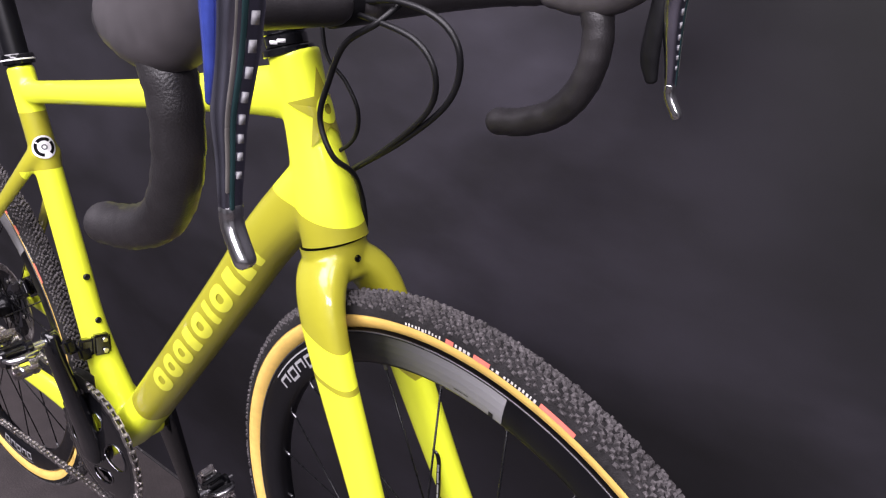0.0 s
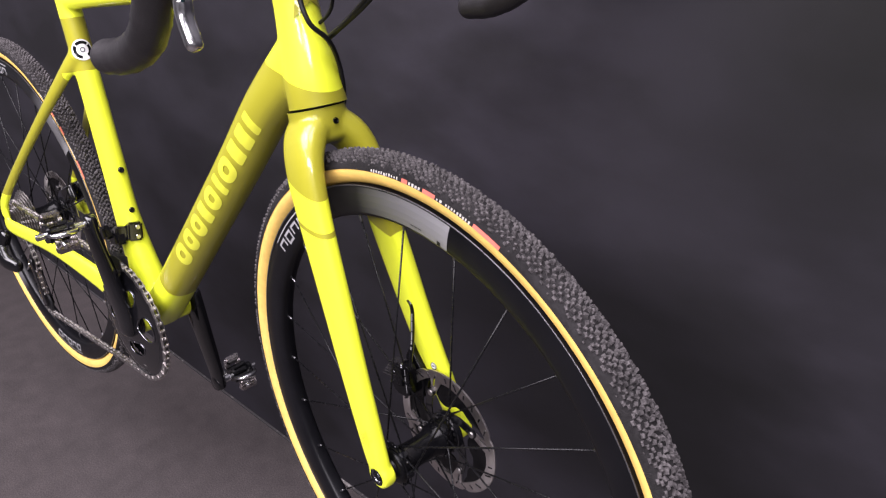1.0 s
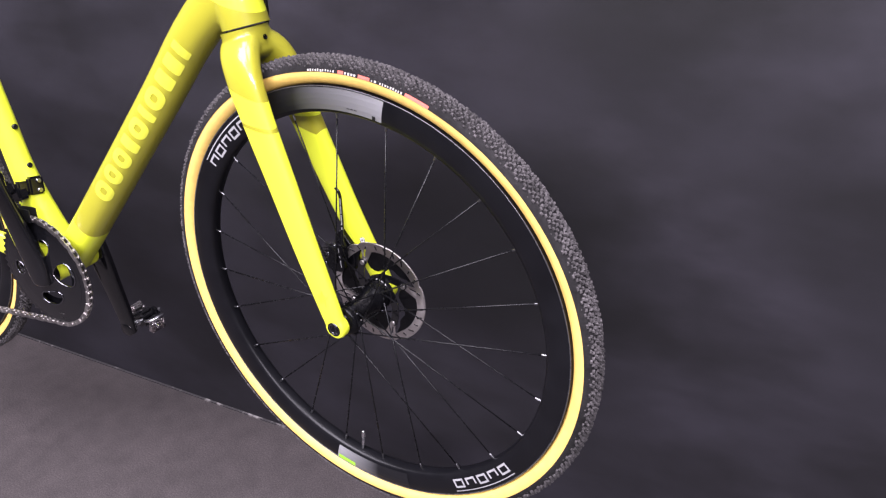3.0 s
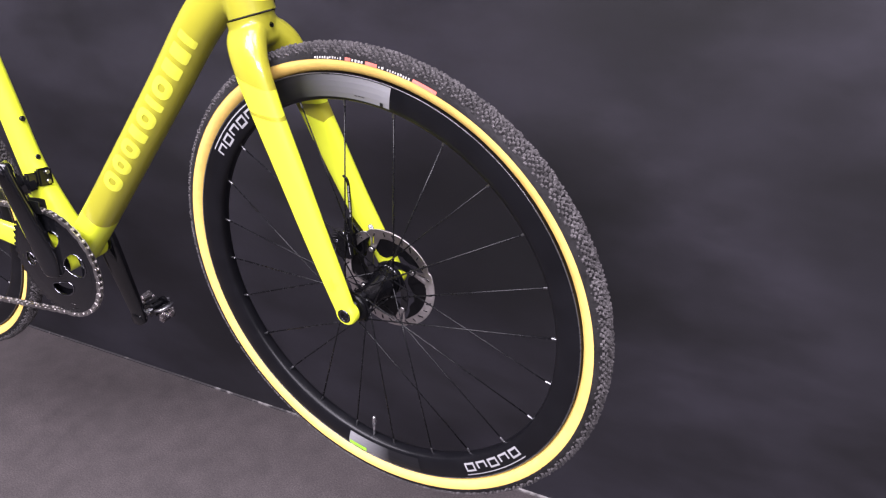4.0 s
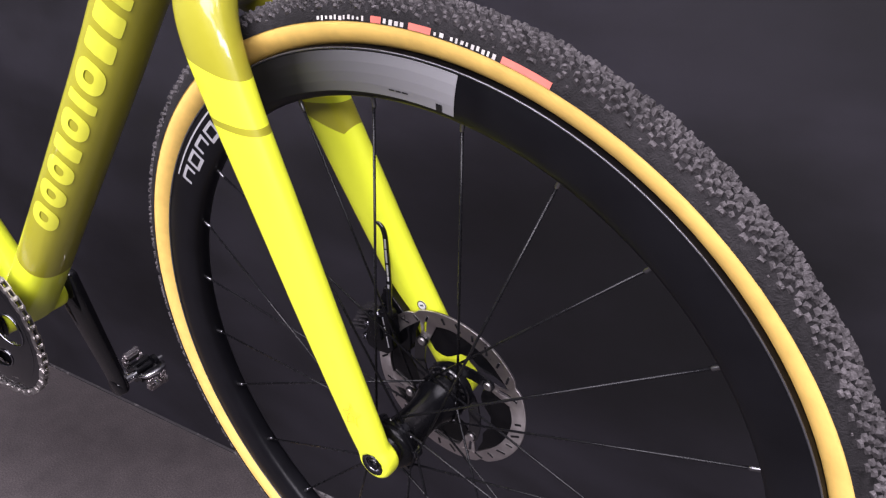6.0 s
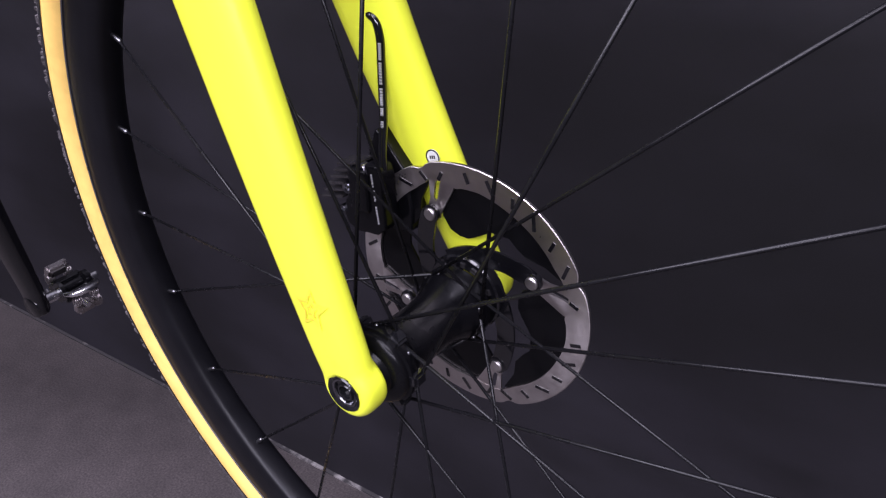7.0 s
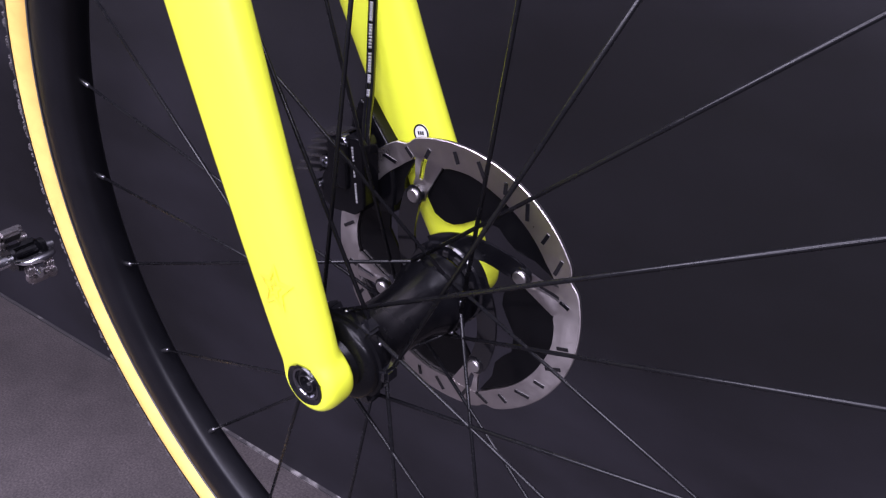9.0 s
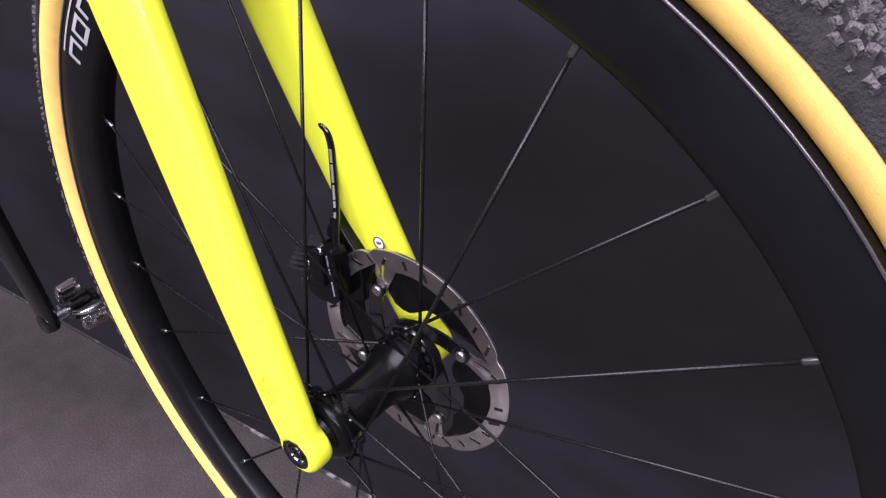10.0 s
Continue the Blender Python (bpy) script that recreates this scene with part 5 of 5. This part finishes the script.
for s, end, nm in ((-1, R_END, "crank_arm"), (1, L_END, "crank_arm")):
    bm = bmesh.new()
    y0, y1 = s * 0.058, s * 0.073
    d = (end - BB).normalized()
    pts = [BB - d * 0.012 + Vector((0, y0, 0)), BB + d * 0.02 + Vector((0, y0, 0)), BB.lerp(end, 0.5) + Vector((0, (y0 + y1) / 2, 0)), end - d * 0.02 + Vector((0, y1, 0)), end + d * 0.006 + Vector((0, y1, 0))]
    sweep(bm, pts, [(0.010, 0.019), (0.011, 0.024), (0.0100, 0.0200), (0.0085, 0.0170), (0.0075, 0.0150)], (0, 1, 0), 16, 3.0, 4, True)
    lathe(bm, [(0.0001, y1 - 0.0078), (0.0125, y1 - 0.0078), (0.0143, y1 - 0.0060), (0.0143, y1 + 0.0060), (0.0125, y1 + 0.0078), (0.0001, y1 + 0.0078)], end, 24)
    steered(part(nm, bm, M_BLACK, crankset, "gloss black crank arm", sharp=0))
    bm = bmesh.new()
    lathe(bm, [(0.0001, y1 - s * 0.001), (0.0055, y1 - s * 0.001), (0.0055, y1 + s * 0.0075), (0.004, y1 + s * 0.008), (0.0001, y1 + s * 0.006)], end, 16)
    steered(part("axle_end", bm, M_STEEL, crankset, sharp=30))
    # clipless pedal
    pedal = new("pedal")
    pedal.parent = bicycle
    tagged(pedal, "silver and black double-sided clipless pedal")
    bm = bmesh.new()
    lathe(bm, [(0.0001, s * 0.076), (0.0048, s * 0.076), (0.0048, s * 0.080), (0.0062, s * 0.081), (0.0062, s * 0.101), (0.0045, s * 0.102), (0.0045, s * 0.136), (0.0052, s * 0.137), (0.0050, s * 0.149), (0.0040, s * 0.150), (0.0001, s * 0.150)], end, 20)
    steered(part("pedal_axle", bm, M_CHROME, pedal, "bright polished pedal axle", sharp=30))
    turn = radians(20)
    pm = Matrix.Translation(end + Vector((0, s * 0.118, 0))) @ Matrix.Rotation(turn, 4, "Y") @ Matrix.Diagonal((1.18, 1.1, 1.6, 1))
    bm = bmesh.new()
    lathe(bm, [(0.0045, -0.017), (0.0084, -0.017), (0.0088, -0.013), (0.0052, -0.011), (0.0052, 0.010), (0.0088, 0.012), (0.0086, 0.018), (0.0045, 0.018)], None, 20, m=pm)
    for e in (-1, 1):
        box(bm, (e * 0.0105, 0, 0), (0.008, 0.034, 0.006), pm, 0.0015)
    steered(part("pedal_body", bm, M_BLACK, pedal, "black pedal barrel", sharp=30))
    for e in (-1, 1):
        # rear clip: a bowed plate, horned at its ends; front clip: a solid nose
        bm = bmesh.new()
        sweep(bm, [pm @ Vector(v) for v in ((e * 0.012, -0.0175, e * 0.006), (e * 0.0195, -0.0125, e * 0.0085), (e * 0.0225, 0, e * 0.0100), (e * 0.0195, 0.0125, e * 0.0085), (e * 0.012, 0.0175, e * 0.006))],
              [(0.0025, 0.0030), (0.0034, 0.0042), (0.0038, 0.0056), (0.0034, 0.0042), (0.0025, 0.0030)], (0, 0, 1), 10, 2.6, 4, True)
        steered(part("cleat_clip", bm, M_CHROME, pedal, "bright steel cleat clip", sharp=0))
        bm = bmesh.new()
        box(bm, (e * 0.0215, -0.003, -e * 0.0065), (0.011, 0.021, 0.0085), pm, 0.0028)
        box(bm, (e * 0.0265, 0.009, -e * 0.0045), (0.007, 0.009, 0.0075), pm, 0.0022)
        steered(part("cleat_clip", bm, M_CLIP, pedal, "worn steel cleat clip", sharp=30))
        for w in (-0.010, 0.010):
            bm = bmesh.new()
            tube(bm, [pm @ Vector((e * 0.0205 + 0.0042 * math.cos(k * 0.9), w - 0.004 + 0.00030 * k, 0.0042 * math.sin(k * 0.9))) for k in range(27)], 0.0010, 5)
            steered(part("spring", bm, M_CLIP, pedal, "coil spring", sharp=0))
        bm = bmesh.new()
        lathe(bm, [(0.0001, -0.004), (0.0026, -0.004), (0.0028, 0.003), (0.0001, 0.003)], None, 14, m=pm @ Matrix.Translation((e * 0.0285, -0.007, e * 0.002)) @ Matrix.Rotation(radians(90), 4, "Z"))
        steered(part("tension_bolt", bm, M_CHROME, pedal, sharp=30))


# cassette
cassette = new("cassette")
cassette.parent = bicycle
tagged(cassette, "steel sprocket cassette")
for k in range(9):
    bm = bmesh.new()
    r, y, n = 0.056 - 0.0042 * k, -0.028 - 0.0032 * k, 24
    rings = []
    for i in range(n * 2):
        a = math.pi * i / n
        rr = r + (0.002 if i % 2 else -0.0012)
        rings.append([bm.verts.new(REAR + Vector((q * math.cos(a), yy, q * math.sin(a)))) for q, yy in ((0.017, y - 0.0008), (rr, y - 0.0008), (rr, y + 0.0008), (0.017, y + 0.0008))])
    for i in range(n * 2):
        p, q = rings[i], rings[(i + 1) % (n * 2)]
        for j in range(4):
            bm.faces.new((p[j], q[j], q[(j + 1) % 4], p[(j + 1) % 4]))
    steered(part("sprocket", bm, M_CHAIN, cassette, sharp=30))

# chain: outer and inner plates along its loop
PULLEY_U, PULLEY_L = Vector((-1.018, 0, 0.524)), Vector((-0.990, 0, 0.444))


def chain_line():
    out = []
    for k in range(25):
        a = radians(100 - 195 * k / 24)
        out.append((BB.x + 0.098 * math.cos(a), -0.0475, BB.z + 0.098 * math.sin(a)))
    out.append((PULLEY_L.x + 0.01, -0.047, PULLEY_L.z - 0.020))
    for k in range(8):
        a = radians(-80 - 130 * k / 7)
        out.append((PULLEY_L.x + 0.021 * math.cos(a), -0.047, PULLEY_L.z + 0.021 * math.sin(a)))
    for k in range(8):
        a = radians(-60 + 120 * k / 7)
        out.append((PULLEY_U.x + 0.021 * math.cos(a), -0.047, PULLEY_U.z + 0.021 * math.sin(a)))
    for k in range(16):
        a = radians(-60 - 205 * k / 15)
        out.append((REAR.x + 0.040 * math.cos(a), -0.047, REAR.z + 0.040 * math.sin(a)))
    out.append(out[0])
    return [Vector(p) for p in out]


line = chain_line()
bm = bmesh.new()
pitch = 0.0127 / 1.0
dist = [0.0]
for a, b in zip(line, line[1:]):
    dist.append(dist[-1] + (b - a).length)


def along(d):
    d = min(d, dist[-1] - 1e-6)
    i = max(k for k in range(len(dist)) if dist[k] <= d)
    i = min(i, len(line) - 2)
    return line[i].lerp(line[i + 1], (d - dist[i]) / max(1e-9, dist[i + 1] - dist[i]))


for k in range(int(dist[-1] / pitch)):
    a, b = along(k * pitch), along((k + 1) * pitch)
    t = (b - a).normalized()
    m = axis_matrix((a + b) / 2, t, (0, -1, 0))
    w = 0.0034 if k % 2 else 0.0023
    for sd in (-1, 1):
        box(bm, (0, 0, sd * w), (0.0078, 0.0165, 0.0011), m)
    tube(bm, [a + Vector((0, -0.0042, 0)), a + Vector((0, 0.0042, 0))], 0.0034, 6)
steered(part("chain", bm, M_CHAIN, bicycle, "dull steel roller chain", sharp=30))

# rear derailleur
rd = new("rear_derailleur")
rd.parent = bicycle
tagged(rd, "black rear derailleur with two pulleys")
bm = bmesh.new()
sweep(bm, [(-1.051, -0.074, 0.582), (-1.063, -0.082, 0.560), (-1.045, -0.084, 0.534), (-1.021, -0.076, 0.524)], [(0.010, 0.012), (0.014, 0.018), (0.014, 0.017), (0.010, 0.013)], (0, 1, 0), 14, 2.6, 4, True)
steered(part("body", bm, M_BLACK, rd, "gloss black derailleur body", sharp=0))
for y in (-0.0535, -0.0405):
    bm = bmesh.new()
    sweep(bm, [(PULLEY_U.x, y, PULLEY_U.z + 0.008), (-1.006, y, 0.486), (PULLEY_L.x, y, PULLEY_L.z - 0.006)], [(0.0010, 0.011), (0.0010, 0.0075), (0.0010, 0.011)], (0, 1, 0), 10, 3, 4)
    steered(part("cage_plate", bm, M_BLACK, rd, sharp=0))
for p in (PULLEY_U, PULLEY_L):
    bm = bmesh.new()
    lathe(bm, [(0.0001, -0.050), (0.006, -0.050), (0.0165, -0.049), (0.0185, -0.047), (0.0165, -0.045), (0.0001, -0.044)], p, 22)
    steered(part("pulley", bm, M_SATIN, rd, sharp=30))

# front derailleur on its black seat tube bracket
fd = new("front_derailleur")
fd.parent = bicycle
tagged(fd, "black front derailleur with silver bolts")
FDM = Matrix.Translation((-0.618, -0.014, 0.682)) @ Matrix.Rotation(radians(-16), 4, "Y")
bm = bmesh.new()
FP = Matrix.Translation((-0.620, -0.008, 0.687)) @ Matrix.Rotation(radians(-12), 4, "Z") @ Matrix.Rotation(radians(-8), 4, "X") @ Matrix.Rotation(radians(-9), 4, "Y")
box(bm, (-0.004, 0.001, 0), (0.016, 0.023, 0.030), FP, 0.003)
box(bm, (-0.012, -0.016, -0.001), (0.018, 0.020, 0.020), FP, 0.003)
box(bm, (-0.020, -0.014, 0.000), (0.028, 0.020, 0.020), FDM, 0.004)
box(bm, (-0.030, -0.026, 0.014), (0.026, 0.016, 0.022), FDM, 0.004)
steered(part("body", bm, M_BLACK, fd, sharp=30))
for z in (-0.0075, 0.0075):
    bm = bmesh.new()
    lathe(bm, [(0.0001, -0.0135), (0.0032, -0.0135), (0.0038, -0.0125), (0.0038, -0.008), (0.0001, -0.008)], None, 16, m=FP @ Matrix.Translation((-0.0055, 0.004, z)) @ Matrix.Rotation(radians(90), 4, "Z"))
    steered(part("bolt", bm, M_CHROME, fd, "silver hex bolt", sharp=30))
for y in (-0.0535, -0.0415):
    bm = bmesh.new()
    out = []
    for k in range(13):
        a = radians(84 + 26 * k / 12)
        out.append((BB.x + 0.116 * math.cos(a), BB.z + 0.116 * math.sin(a)))
    for k in range(13):
        a = radians(110 - 26 * k / 12)
        out.append((BB.x + 0.094 * math.cos(a), BB.z + 0.094 * math.sin(a)))
    plate(bm, out, y - 0.0006, y + 0.0006)
    steered(part("cage_plate", bm, M_SATIN, fd, sharp=30))
